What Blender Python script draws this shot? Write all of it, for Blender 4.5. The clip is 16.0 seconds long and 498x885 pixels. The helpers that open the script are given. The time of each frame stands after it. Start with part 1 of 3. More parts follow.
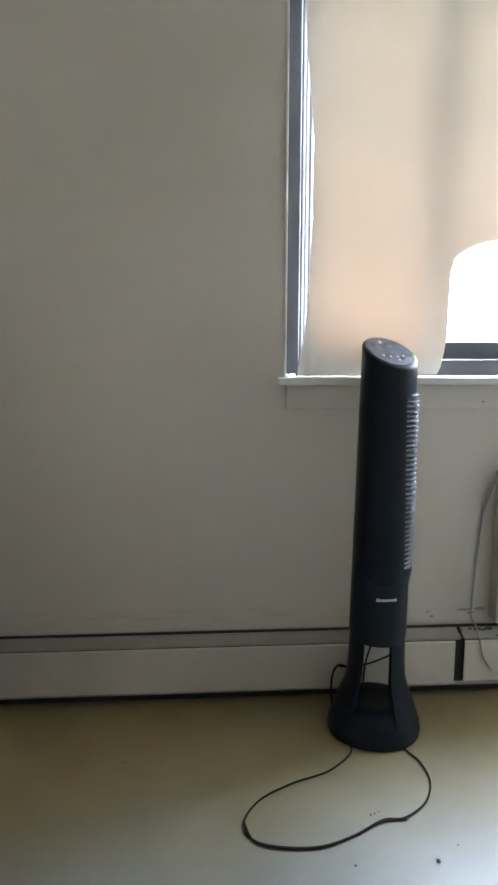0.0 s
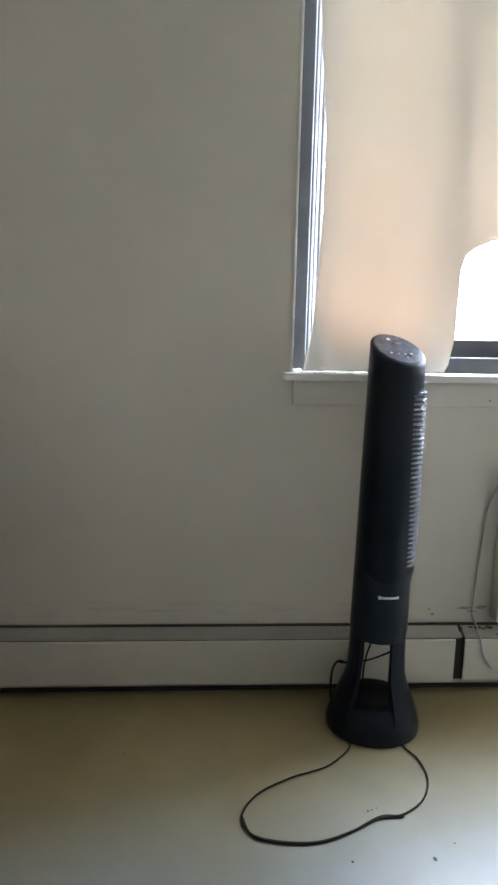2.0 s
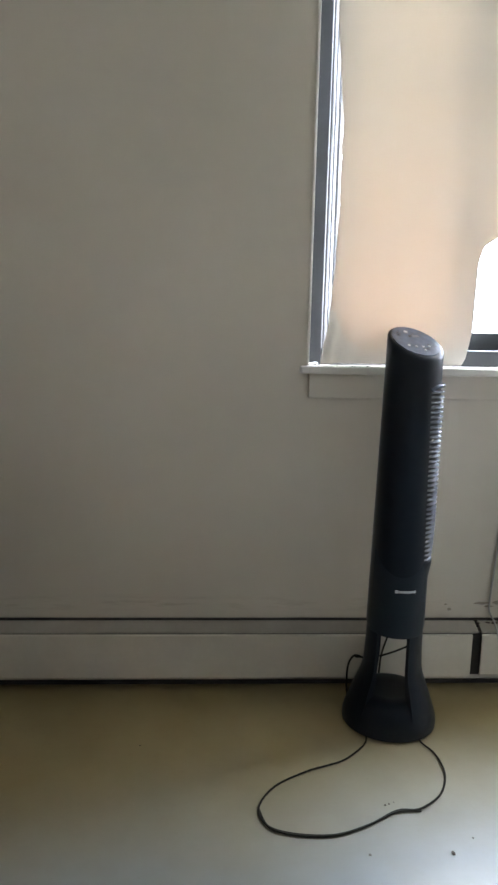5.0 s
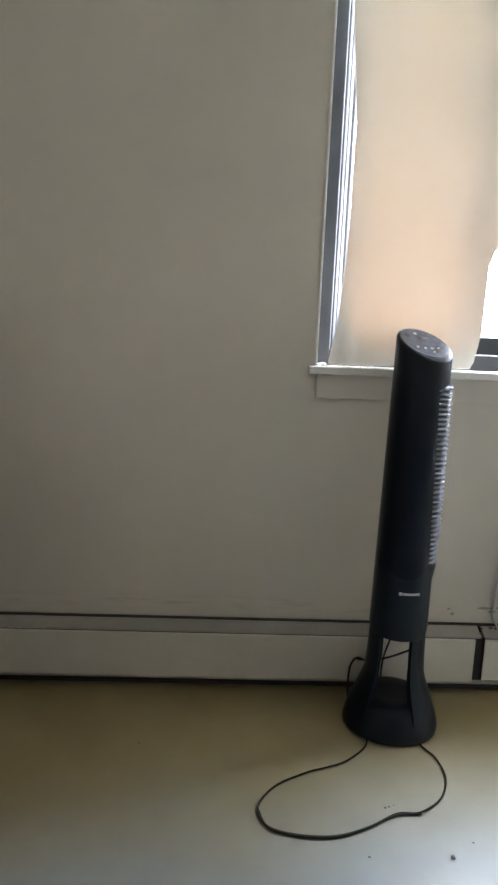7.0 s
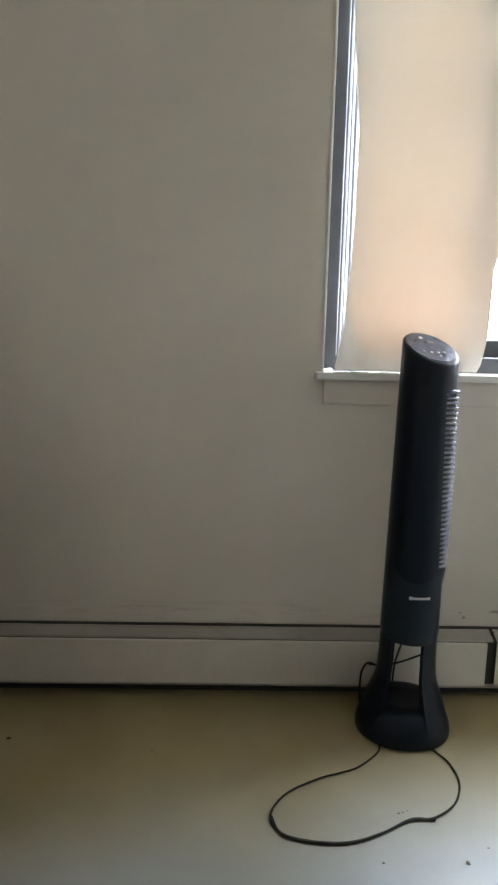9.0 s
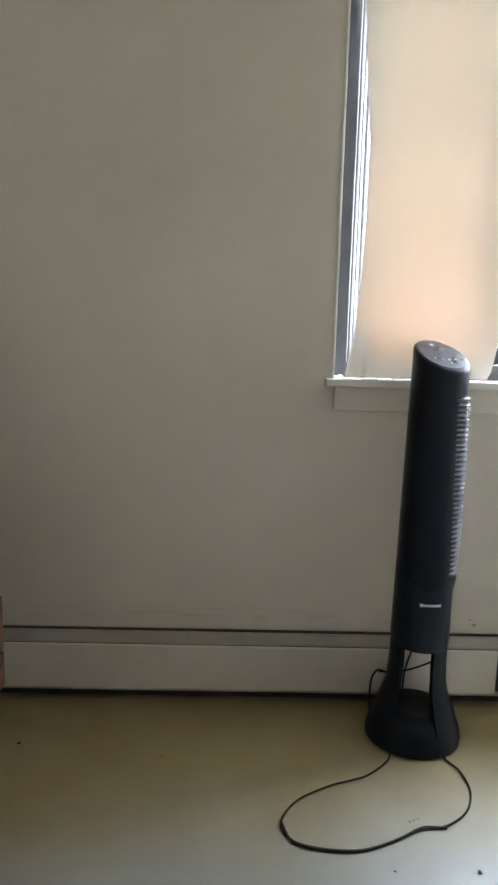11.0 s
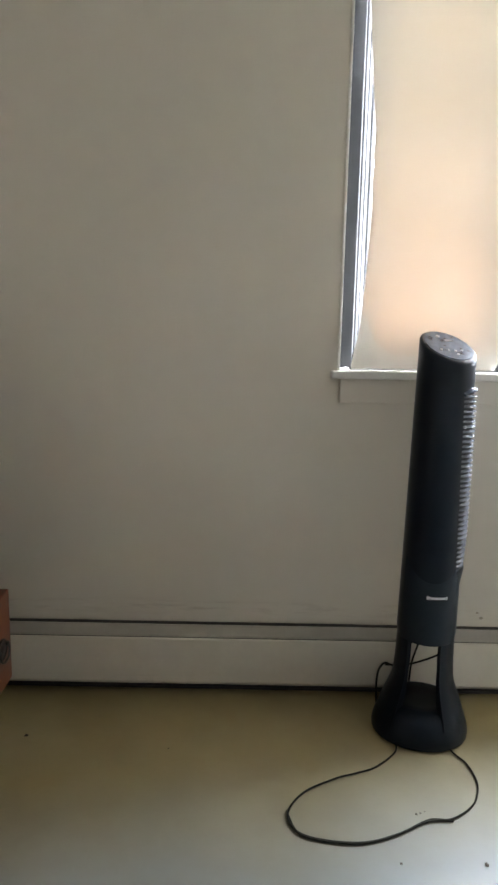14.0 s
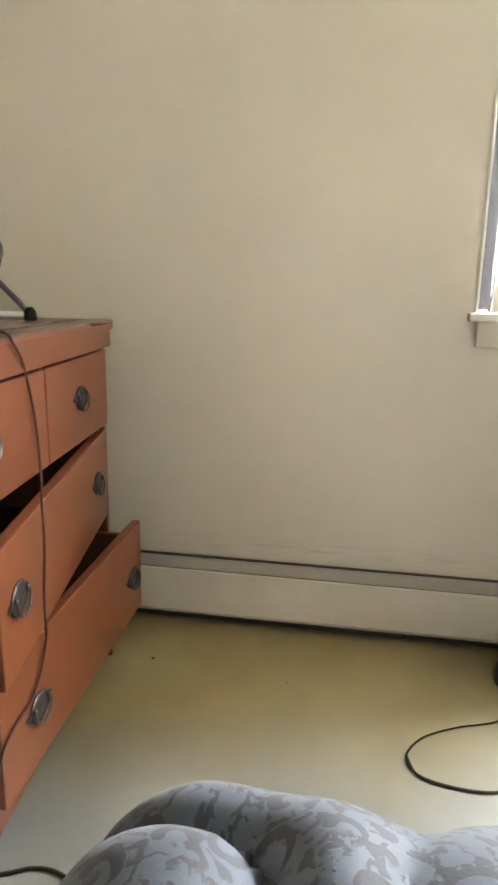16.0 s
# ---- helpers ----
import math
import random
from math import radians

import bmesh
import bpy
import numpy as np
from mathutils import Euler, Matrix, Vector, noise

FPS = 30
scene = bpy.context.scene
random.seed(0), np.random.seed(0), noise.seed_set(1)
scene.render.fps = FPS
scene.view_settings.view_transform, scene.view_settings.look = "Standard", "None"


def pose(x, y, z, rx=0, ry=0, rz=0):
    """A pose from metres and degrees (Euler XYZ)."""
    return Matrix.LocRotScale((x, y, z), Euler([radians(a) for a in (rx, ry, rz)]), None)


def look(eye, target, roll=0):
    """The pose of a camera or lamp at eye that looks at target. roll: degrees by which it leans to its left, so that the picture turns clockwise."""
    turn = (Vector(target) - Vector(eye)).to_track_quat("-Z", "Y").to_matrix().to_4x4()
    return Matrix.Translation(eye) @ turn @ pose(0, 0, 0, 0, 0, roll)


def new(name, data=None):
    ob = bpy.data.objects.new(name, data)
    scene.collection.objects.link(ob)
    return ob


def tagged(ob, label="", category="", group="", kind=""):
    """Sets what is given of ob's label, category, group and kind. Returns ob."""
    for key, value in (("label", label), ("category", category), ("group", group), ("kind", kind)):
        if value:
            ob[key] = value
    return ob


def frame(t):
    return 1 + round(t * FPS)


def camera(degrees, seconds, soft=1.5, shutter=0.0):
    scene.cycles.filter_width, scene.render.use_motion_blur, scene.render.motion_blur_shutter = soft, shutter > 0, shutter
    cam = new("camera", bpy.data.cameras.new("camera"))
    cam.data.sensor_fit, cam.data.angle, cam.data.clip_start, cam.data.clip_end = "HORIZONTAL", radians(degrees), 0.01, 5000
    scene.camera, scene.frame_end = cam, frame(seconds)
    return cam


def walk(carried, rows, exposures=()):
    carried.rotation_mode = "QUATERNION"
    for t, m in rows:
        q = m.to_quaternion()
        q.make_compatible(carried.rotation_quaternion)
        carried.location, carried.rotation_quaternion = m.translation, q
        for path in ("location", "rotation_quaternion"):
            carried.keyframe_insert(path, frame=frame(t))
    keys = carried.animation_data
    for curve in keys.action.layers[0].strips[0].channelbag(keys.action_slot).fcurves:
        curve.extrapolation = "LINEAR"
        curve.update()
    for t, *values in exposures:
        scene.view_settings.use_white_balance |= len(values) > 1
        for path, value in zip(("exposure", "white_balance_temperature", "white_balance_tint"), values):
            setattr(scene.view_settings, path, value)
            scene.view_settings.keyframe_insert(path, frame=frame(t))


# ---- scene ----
cam = camera(42.0, 16.0, soft=2.6, shutter=0.4)

PATH = [
    (0, (-0.204, -1.739, 1.033), (-0.084, 0.231, 0.705), 0.0),
    (0.5, (-0.206, -1.723, 1.036), (-0.1, 0.237, 0.652), -0.5),
    (1, (-0.209, -1.726, 1.042), (-0.079, 0.237, 0.677), 1.1),
    (1.5, (-0.211, -1.729, 1.037), (-0.07, 0.237, 0.695), 1.0),
    (2, (-0.214, -1.73, 1.044), (-0.097, 0.234, 0.685), 1.2),
    (2.5, (-0.215, -1.728, 1.042), (-0.119, 0.235, 0.672), 1.3),
    (3, (-0.213, -1.731, 1.035), (-0.124, 0.233, 0.671), 1.3),
    (3.5, (-0.217, -1.731, 1.041), (-0.137, 0.233, 0.674), 0.8),
    (4, (-0.212, -1.733, 1.035), (-0.143, 0.231, 0.666), 0.7),
    (4.5, (-0.219, -1.73, 1.033), (-0.144, 0.234, 0.665), 0.8),
    (7, (-0.235, -1.732, 1.01), (-0.162, 0.237, 0.665), 2.3),
    (7.5, (-0.242, -1.729, 1.009), (-0.174, 0.239, 0.659), 2.4),
    (8, (-0.237, -1.734, 1.017), (-0.183, 0.237, 0.682), 1.8),
    (8.5, (-0.23, -1.737, 1.014), (-0.183, 0.235, 0.682), 1.4),
    (11, (-0.245, -1.744, 1.016), (-0.219, 0.232, 0.704), 1.4),
    (11.5, (-0.229, -1.74, 1.017), (-0.24, 0.233, 0.692), 0.8),
    (12, (-0.248, -1.734, 1.014), (-0.234, 0.235, 0.666), 1.7),
    (12.5, (-0.24, -1.74, 1.011), (-0.238, 0.233, 0.682), 1.5),
    (13, (-0.244, -1.738, 1.013), (-0.235, 0.235, 0.684), 1.6),
    (13.5, (-0.251, -1.741, 1.007), (-0.244, 0.234, 0.688), 1.5),
    (14, (-0.239, -1.74, 1.009), (-0.236, 0.233, 0.682), 1.1),
    (14.5, (-0.245, -1.736, 0.996), (-0.318, 0.224, 0.602), 0.5),
    (15, (-0.309, -1.745, 0.964), (-0.579, 0.191, 0.543), 3.1),
    (15.5, (-0.308, -1.738, 0.956), (-0.679, 0.167, 0.473), 3.5),
    (16, (-0.294, -1.741, 0.973), (-0.605, 0.179, 0.507), 1.1),
]
EXPOSURES = [(0, 0.10, 6500, 9), (8.5, 0.09, 6850, 10), (11.0, 0.21, 6900, 10), (14.0, 0.31, 7000, 10), (14.5, 0.48, 7150, 11), (15.0, 1.24, 7800, 12), (15.5, 1.37, 8050, 12), (16, 1.38, 7950, 11)]
walk(cam, [(t, look(eye, target, roll)) for t, eye, target, roll in PATH], EXPOSURES)

# ---- light ----
world = bpy.data.worlds.new("sky")
scene.world = world
world.use_nodes = True
wn = world.node_tree.nodes
sky = wn.new("ShaderNodeTexSky")
sky.sky_type = "NISHITA"
sky.sun_disc = False
sky.sun_elevation, sky.sun_rotation = radians(40), radians(30)
wn["Background"].inputs["Strength"].default_value = 0.12
world.node_tree.links.new(sky.outputs[0], wn["Background"].inputs["Color"])

WIN_X0, WIN_X1, WIN_Z0, WIN_Z1 = 0.0, 2.05, 0.92, 2.15
# skylight that falls inwards and down through the window
lamp = bpy.data.lights.new("window_daylight", "AREA")
lamp.shape, lamp.size, lamp.size_y = "RECTANGLE", WIN_X1 - WIN_X0 - 0.02, 0.36
lamp.energy, lamp.color = 44, (0.79, 0.90, 1.10)
lamp.spread = radians(165)
for n in range(4):
    new("window_daylight", lamp).matrix_world = pose((WIN_X0 + WIN_X1) / 2, 0.25, WIN_Z0 + 0.155 + 0.305 * n, -90 + 32, 0, 0)


# ---- materials ----
def material(name):
    m = bpy.data.materials.new(name)
    m.use_nodes = True
    t = m.node_tree
    return m, t, t.nodes["Principled BSDF"]


def node(t, kind, **values):
    n = t.nodes.new("ShaderNode" + kind)
    for key, value in values.items():
        n.inputs[key.replace("_", " ")].default_value = value
    return n


def ramp(t, source, stops):
    n = t.nodes.new("ShaderNodeValToRGB")
    e = n.color_ramp.elements
    while len(e) < len(stops):
        e.new(0.5)
    for one, (at, c) in zip(e, stops):
        one.position, one.color = at, (c, c, c, 1) if isinstance(c, float) else (*c, 1)
    t.links.new(source, n.inputs[0])
    return n.outputs[0]


def mix(t, fac, a, b, kind="MIX"):
    n = t.nodes.new("ShaderNodeMix")
    n.data_type, n.blend_type = "RGBA", kind
    for socket, value in ((n.inputs[0], fac), (n.inputs[6], a), (n.inputs[7], b)):
        if isinstance(value, bpy.types.NodeSocket):
            t.links.new(value, socket)
        else:
            socket.default_value = value if isinstance(value, float) else (*value, 1)
    return n.outputs[2]


def calc(t, op, a, b=0.0):
    n = t.nodes.new("ShaderNodeMath")
    n.operation = op
    for socket, value in zip(n.inputs, (a, b)):
        if isinstance(value, bpy.types.NodeSocket):
            t.links.new(value, socket)
        else:
            socket.default_value = value
    return n.outputs[0]


def coords(t, scale=(1, 1, 1), turn=(0, 0, 0)):
    c = t.nodes.new("ShaderNodeTexCoord")
    m = t.nodes.new("ShaderNodeMapping")
    m.inputs["Scale"].default_value, m.inputs["Rotation"].default_value = scale, turn
    t.links.new(c.outputs["Object"], m.inputs[0])
    return m.outputs[0]


def noise_of(t, where, scale, detail=4.0, rough=0.55, bend=0.0):
    n = node(t, "TexNoise", Scale=scale, Detail=detail, Roughness=rough, Distortion=bend)
    t.links.new(where, n.inputs["Vector"])
    return n.outputs[0]


def bump(t, b, height, strength, distance=0.002):
    n = node(t, "Bump", Strength=strength, Distance=distance)
    t.links.new(height, n.inputs["Height"])
    t.links.new(n.outputs[0], b.inputs["Normal"])


def paint(name, colour, other, rough=0.55, scale=3.0, grain=60.0, strength=0.15, distance=0.001, metal=0.0, gloss=0.5):
    """A painted or moulded surface: two scales of mottling and a fine relief."""
    m, t, b = material(name)
    p = coords(t)
    large = ramp(t, noise_of(t, p, scale), [(0.3, 0.0), (0.7, 1.0)])
    fine = noise_of(t, p, grain, 3.0)
    c = mix(t, large, colour, other)
    c = mix(t, calc(t, "MULTIPLY", fine, 0.25), c, tuple(0.75 * v for v in colour))
    t.links.new(c, b.inputs["Base Color"])
    t.links.new(calc(t, "ADD", calc(t, "MULTIPLY", fine, 0.16), rough - 0.08), b.inputs["Roughness"])
    b.inputs["Metallic"].default_value = metal
    b.inputs["Specular IOR Level"].default_value = gloss
    bump(t, b, fine, strength, distance)
    return m


def wall_paint():
    m, t, b = material("aged_beige_wall_paint")
    p = coords(t)
    cloud = ramp(t, noise_of(t, p, 0.9, 4.0), [(0.32, 0.0), (0.68, 1.0)])
    c = mix(t, cloud, (0.555, 0.51, 0.42), (0.605, 0.545, 0.465))
    patch = ramp(t, noise_of(t, p, 6.0, 5.0), [(0.55, 0.0), (0.75, 1.0)])
    c = mix(t, calc(t, "MULTIPLY", patch, 0.12), c, (0.47, 0.44, 0.39))
    # grime smears in a band just over the heater
    x = t.nodes.new("ShaderNodeSeparateXYZ")
    t.links.new(p, x.inputs[0])
    band = calc(t, "SUBTRACT", 1.0, calc(t, "MULTIPLY", calc(t, "ABSOLUTE", calc(t, "SUBTRACT", x.outputs[2], 0.245)), 32.0))
    band = calc(t, "MAXIMUM", band, 0.0)
    smear = ramp(t, noise_of(t, coords(t, (7, 7, 55)), 1.0, 5.0, 0.65), [(0.50, 0.0), (0.66, 1.0)])
    c = mix(t, calc(t, "MULTIPLY", calc(t, "MULTIPLY", band, smear), 0.38), c, (0.27, 0.21, 0.14))
    t.links.new(c, b.inputs["Base Color"])
    b.inputs["Roughness"].default_value = 0.62
    b.inputs["Specular IOR Level"].default_value = 0.3
    roller = noise_of(t, p, 240.0, 3.0)
    wave = noise_of(t, p, 7.0, 2.0)
    bump(t, b, calc(t, "ADD", calc(t, "MULTIPLY", roller, 0.35), wave), 0.22, 0.004)
    return m


def floor_vinyl():
    m, t, b = material("worn_beige_vinyl")
    p = coords(t)
    cloud = ramp(t, noise_of(t, p, 2.2, 5.0, 0.62), [(0.34, 0.0), (0.66, 1.0)])
    # yellower along the heater; further out the window's cool sheen is painted in
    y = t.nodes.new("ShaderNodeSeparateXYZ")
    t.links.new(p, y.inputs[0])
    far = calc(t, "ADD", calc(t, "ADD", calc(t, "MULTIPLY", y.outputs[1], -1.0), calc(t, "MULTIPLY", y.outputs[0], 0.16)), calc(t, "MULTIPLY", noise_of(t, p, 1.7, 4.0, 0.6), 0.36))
    cool_sheen = ramp(t, far, [(0.46, 0.0), (0.86, 1.0)])
    c = mix(t, cool_sheen, mix(t, cloud, (0.295, 0.228, 0.096), (0.362, 0.295, 0.15)), mix(t, cloud, (0.178, 0.19, 0.184), (0.206, 0.223, 0.226)))
    wear = ramp(t, noise_of(t, p, 3.5, 4.0, 0.55), [(0.40, 0.0), (0.75, 1.0)])
    c = mix(t, calc(t, "MULTIPLY", wear, 0.3), c, (0.225, 0.18, 0.088))
    scuff = ramp(t, noise_of(t, coords(t, (9, 22, 1), (0, 0, 0.5)), 1.0, 5.0, 0.7), [(0.62, 0.0), (0.74, 1.0)])
    c = mix(t, calc(t, "MULTIPLY", scuff, 0.16), c, (0.13, 0.12, 0.1))
    fleck = ramp(t, noise_of(t, p, 130.0, 2.0), [(0.62, 0.0), (0.75, 1.0)])
    c = mix(t, calc(t, "MULTIPLY", fleck, 0.22), c, (0.19, 0.165, 0.11))
    t.links.new(c, b.inputs["Base Color"])
    t.links.new(ramp(t, wear, [(0.0, 0.36), (1.0, 0.42)]), b.inputs["Roughness"])
    b.inputs["Specular IOR Level"].default_value = 0.7
    b.inputs["Coat Weight"].default_value = 0.3
    b.inputs["Coat Roughness"].default_value = 0.3
    bump(t, b, noise_of(t, p, 45.0, 4.0), 0.12, 0.002)
    return m


def wood(name, dark, light, axis=1, rough=0.36):
    """Stained wood with the grain along one axis of the object."""
    m, t, b = material(name)
    scale = [26.0, 26.0, 26.0]
    scale[axis] = 1.6
    p = coords(t, scale)
    grain = ramp(t, noise_of(t, p, 1.0, 6.0, 0.6, 0.6), [(0.28, 0.0), (0.72, 1.0)])
    blotch = ramp(t, noise_of(t, coords(t), 4.0, 3.0), [(0.3, 0.0), (0.75, 1.0)])
    c = mix(t, grain, dark, light)
    c = mix(t, calc(t, "MULTIPLY", blotch, 0.3), c, tuple(0.7 * v for v in light))
    t.links.new(c, b.inputs["Base Color"])
    t.links.new(calc(t, "ADD", calc(t, "MULTIPLY", grain, 0.12), rough - 0.06), b.inputs["Roughness"])
    b.inputs["Coat Weight"].default_value, b.inputs["Coat Roughness"].default_value = 0.15, 0.3
    bump(t, b, grain, 0.08, 0.001)
    return m


def shade_vinyl():
    """Cream window-shade vinyl that lets a little daylight through; its peach light is painted."""
    m, t, b = material("peach_lit_shade_vinyl")
    p = coords(t)
    fade = ramp(t, noise_of(t, coords(t, (1.6, 1, 1.1)), 1.4, 3.0), [(0.3, 0.0), (0.7, 1.0)])
    c = mix(t, fade, (0.78, 0.76, 0.71), (0.81, 0.77, 0.70))
    # warm light from outside, put into the glow of the lower half
    x = t.nodes.new("ShaderNodeSeparateXYZ")
    t.links.new(p, x.inputs[0])
    low = calc(t, "ADD", x.outputs[2], calc(t, "MULTIPLY", noise_of(t, coords(t, (3, 1, 1.6)), 1.3, 4.0), 0.5))
    stripe = noise_of(t, coords(t, (2.2, 1, 9)), 1.0, 3.0)
    c = mix(t, calc(t, "MULTIPLY", stripe, 0.22), c, (0.7, 0.62, 0.5))
    t.links.new(c, b.inputs["Base Color"])
    b.inputs["Roughness"].default_value = 0.5
    bump(t, b, noise_of(t, p, 9.0, 3.0), 0.1, 0.004)
    thru = t.nodes.new("ShaderNodeBsdfTranslucent")
    glow = mix(t, 1.0, c, (1.0, 0.91, 0.815), "MULTIPLY")
    # the peach tint ends in a wavy browner edge over the greyer hem
    tint_edge = ramp(t, x.outputs[0], [(0.035, 0.17), (0.07, 0.145), (0.10, 0.075), (0.15, 0.045), (0.42, 0.05)])
    above = calc(t, "SUBTRACT", calc(t, "ADD", x.outputs[2], calc(t, "MULTIPLY", noise_of(t, p, 22.0, 3.0), 0.022)), tint_edge)
    peach_part = ramp(t, above, [(0.004, 0.0), (0.014, 1.0)])
    ring = ramp(t, above, [(0.0, 0.0), (0.012, 0.35), (0.04, 0.0)])
    glow = mix(t, peach_part, (0.76, 0.70, 0.635), mix(t, ramp(t, low, [(0.30, 0.85), (1.0, 0.0)]), glow, (0.89, 0.665, 0.51)))
    glow = mix(t, ring, glow, (0.62, 0.47, 0.33))
    t.links.new(glow, thru.inputs[0])
    blend = t.nodes.new("ShaderNodeMixShader")
    blend.inputs[0].default_value = 0.13
    t.links.new(b.outputs[0], blend.inputs[1])
    t.links.new(thru.outputs[0], blend.inputs[2])
    t.links.new(blend.outputs[0], t.nodes["Material Output"].inputs[0])
    return m


def window_glass():
    m, t, b = material("window_glass")
    b.inputs["Transmission Weight"].default_value = 1.0
    b.inputs["Roughness"].default_value, b.inputs["IOR"].default_value = 0.02, 1.1
    return m


def damask():
    """Blue-grey quilt cloth with darker scrolls and leaves."""
    m, t, b = material("scroll_damask_cloth")
    c0 = t.nodes.new("ShaderNodeTexCoord")
    warp = node(t, "TexNoise", Scale=16.0, Detail=2.0)
    t.links.new(c0.outputs["UV"], warp.inputs["Vector"])
    shift = t.nodes.new("ShaderNodeVectorMath")
    shift.operation = "MULTIPLY_ADD"
    t.links.new(warp.outputs["Color"], shift.inputs[0])
    shift.inputs[1].default_value = (0.022, 0.022, 0.0)
    t.links.new(c0.outputs["UV"], shift.inputs[2])
    cell = node(t, "TexVoronoi", Scale=20.0, Randomness=0.8)
    t.links.new(shift.outputs[0], cell.inputs["Vector"])
    # each cell carries a spiral: the ring phase turns with the angle round the cell's middle
    off = t.nodes.new("ShaderNodeVectorMath")
    off.operation = "SUBTRACT"
    t.links.new(shift.outputs[0], off.inputs[0])
    t.links.new(cell.outputs["Position"], off.inputs[1])
    xy = t.nodes.new("ShaderNodeSeparateXYZ")
    t.links.new(off.outputs[0], xy.inputs[0])
    angle = calc(t, "ARCTAN2", xy.outputs[1], xy.outputs[0])
    reach = cell.outputs["Distance"]
    spiral = calc(t, "SINE", calc(t, "ADD", calc(t, "MULTIPLY", reach, 15.0), angle))
    # the vine is strongest round the middle of each scroll and runs out into leaves
    fade = ramp(t, reach, [(0.0, 1.0), (0.40, 1.0), (0.60, 0.3)])
    leaf = ramp(t, noise_of(t, shift.outputs[0], 70.0, 2.0, 0.5, 0.8), [(0.52, 0.0), (0.56, 1.0)])
    vine = ramp(t, calc(t, "MULTIPLY", spiral, fade), [(0.34, 0.0), (0.46, 1.0)])
    edge = ramp(t, reach, [(0.34, 0.0), (0.40, 1.0)])
    mask = calc(t, "MAXIMUM", vine, calc(t, "MULTIPLY", leaf, edge))
    c = mix(t, mask, (0.062, 0.079, 0.101), (0.021, 0.0225, 0.03))
    weave = noise_of(t, c0.outputs["UV"], 300.0, 2.0)
    c = mix(t, calc(t, "MULTIPLY", weave, 0.3), c, (0.042, 0.047, 0.057))
    t.links.new(c, b.inputs["Base Color"])
    b.inputs["Roughness"].default_value = 0.75
    b.inputs["Sheen Weight"].default_value = 0.12
    bump(t, b, calc(t, "ADD", weave, mask), 0.12, 0.0015)
    return m


WALL = wall_paint()
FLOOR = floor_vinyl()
CEIL = paint("ceiling_white", (0.44, 0.42, 0.365), (0.49, 0.47, 0.41), 0.8)
TRIM = paint("glossy_white_trim_paint", (0.65, 0.62, 0.56), (0.73, 0.70, 0.64), 0.4, 5.0, 80.0, 0.1)
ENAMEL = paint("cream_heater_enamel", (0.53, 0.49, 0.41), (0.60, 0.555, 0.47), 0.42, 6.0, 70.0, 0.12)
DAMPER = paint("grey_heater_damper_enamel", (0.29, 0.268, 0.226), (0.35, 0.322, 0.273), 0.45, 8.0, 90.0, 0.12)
# dark metal parts; also the shade put into the heater's gaps by colour
DARK_METAL_SHADE = paint("dark_metal_and_gap_shade", (0.025, 0.023, 0.02), (0.05, 0.045, 0.04), 0.8, 9.0)
ALU = paint("dark_bronze_aluminium", (0.052, 0.053, 0.058), (0.07, 0.074, 0.08), 0.42, 5.0, 120.0, 0.06, 0.0005, 0.25)
ALU_PALE = paint("weathered_aluminium", (0.42, 0.44, 0.47), (0.5, 0.52, 0.55), 0.4, 5.0, 120.0, 0.06, 0.0005, 0.5)
FAN = paint("black_moulded_plastic", (0.0055, 0.009, 0.0145), (0.008, 0.0125, 0.019), 0.33, 8.0, 300.0, 0.05, 0.0004, gloss=0.18)
FAN_SOFT = paint("charcoal_panel_plastic", (0.0085, 0.015, 0.022), (0.012, 0.019, 0.028), 0.42, 8.0, 300.0, 0.05, 0.0004, gloss=0.2)
# grey base puts the window's glints into the dark louvres' colour
LOUVRE = paint("glint_grey_louvre_plastic", (0.13, 0.14, 0.162), (0.165, 0.176, 0.2), 0.24, 30.0, 300.0, 0.05, 0.0004, gloss=0.9)
# bluish glare put into the panel's grey; also serves the lip's highlight
FAN_TOP = paint("glare_grey_panel_plastic", (0.04, 0.054, 0.078), (0.1, 0.125, 0.17), 0.22, 60.0, 300.0, 0.05, 0.0004, gloss=0.9)
SILVER = paint("silver_print", (0.55, 0.56, 0.58), (0.62, 0.63, 0.65), 0.4)
RUBBER = paint("black_cord_rubber", (0.016, 0.016, 0.012), (0.024, 0.022, 0.016), 0.6, 20.0, gloss=0.1)
GREY_CORD = paint("grey_cord_vinyl", (0.33, 0.32, 0.3), (0.4, 0.39, 0.37), 0.5, 20.0)
CHERRY = wood("orange_stained_wood", (0.096, 0.0235, 0.0084), (0.17, 0.0455, 0.0155))
CHERRY_V = wood("orange_stained_wood_upright", (0.10, 0.027, 0.0115), (0.155, 0.046, 0.0195), axis=2)
CHERRY_TOP = wood("brown_red_stained_top", (0.09, 0.034, 0.022), (0.13, 0.05, 0.032), rough=0.3)
RAW = wood("unfinished_drawer_wood", (0.11, 0.055, 0.03), (0.17, 0.09, 0.05), axis=0, rough=0.6)
PEWTER_DARK = paint("blackened_pewter", (0.022, 0.02, 0.018), (0.05, 0.046, 0.04), 0.42, 40.0, 200.0, 0.2, 0.0006, 0.5)
PEWTER = paint("aged_pewter", (0.06, 0.06, 0.056), (0.12, 0.12, 0.112), 0.42, 40.0, 200.0, 0.2, 0.0006, 0.85)
CHROME = paint("pale_grey_tube_enamel", (0.68, 0.68, 0.67), (0.76, 0.76, 0.75), 0.28, 10.0, 200.0, 0.04, 0.0004)
GRILLE = paint("dark_grey_fan_wire", (0.09, 0.09, 0.095), (0.13, 0.13, 0.135), 0.4, 20.0, 200.0, 0.05, 0.0004, 0.6)
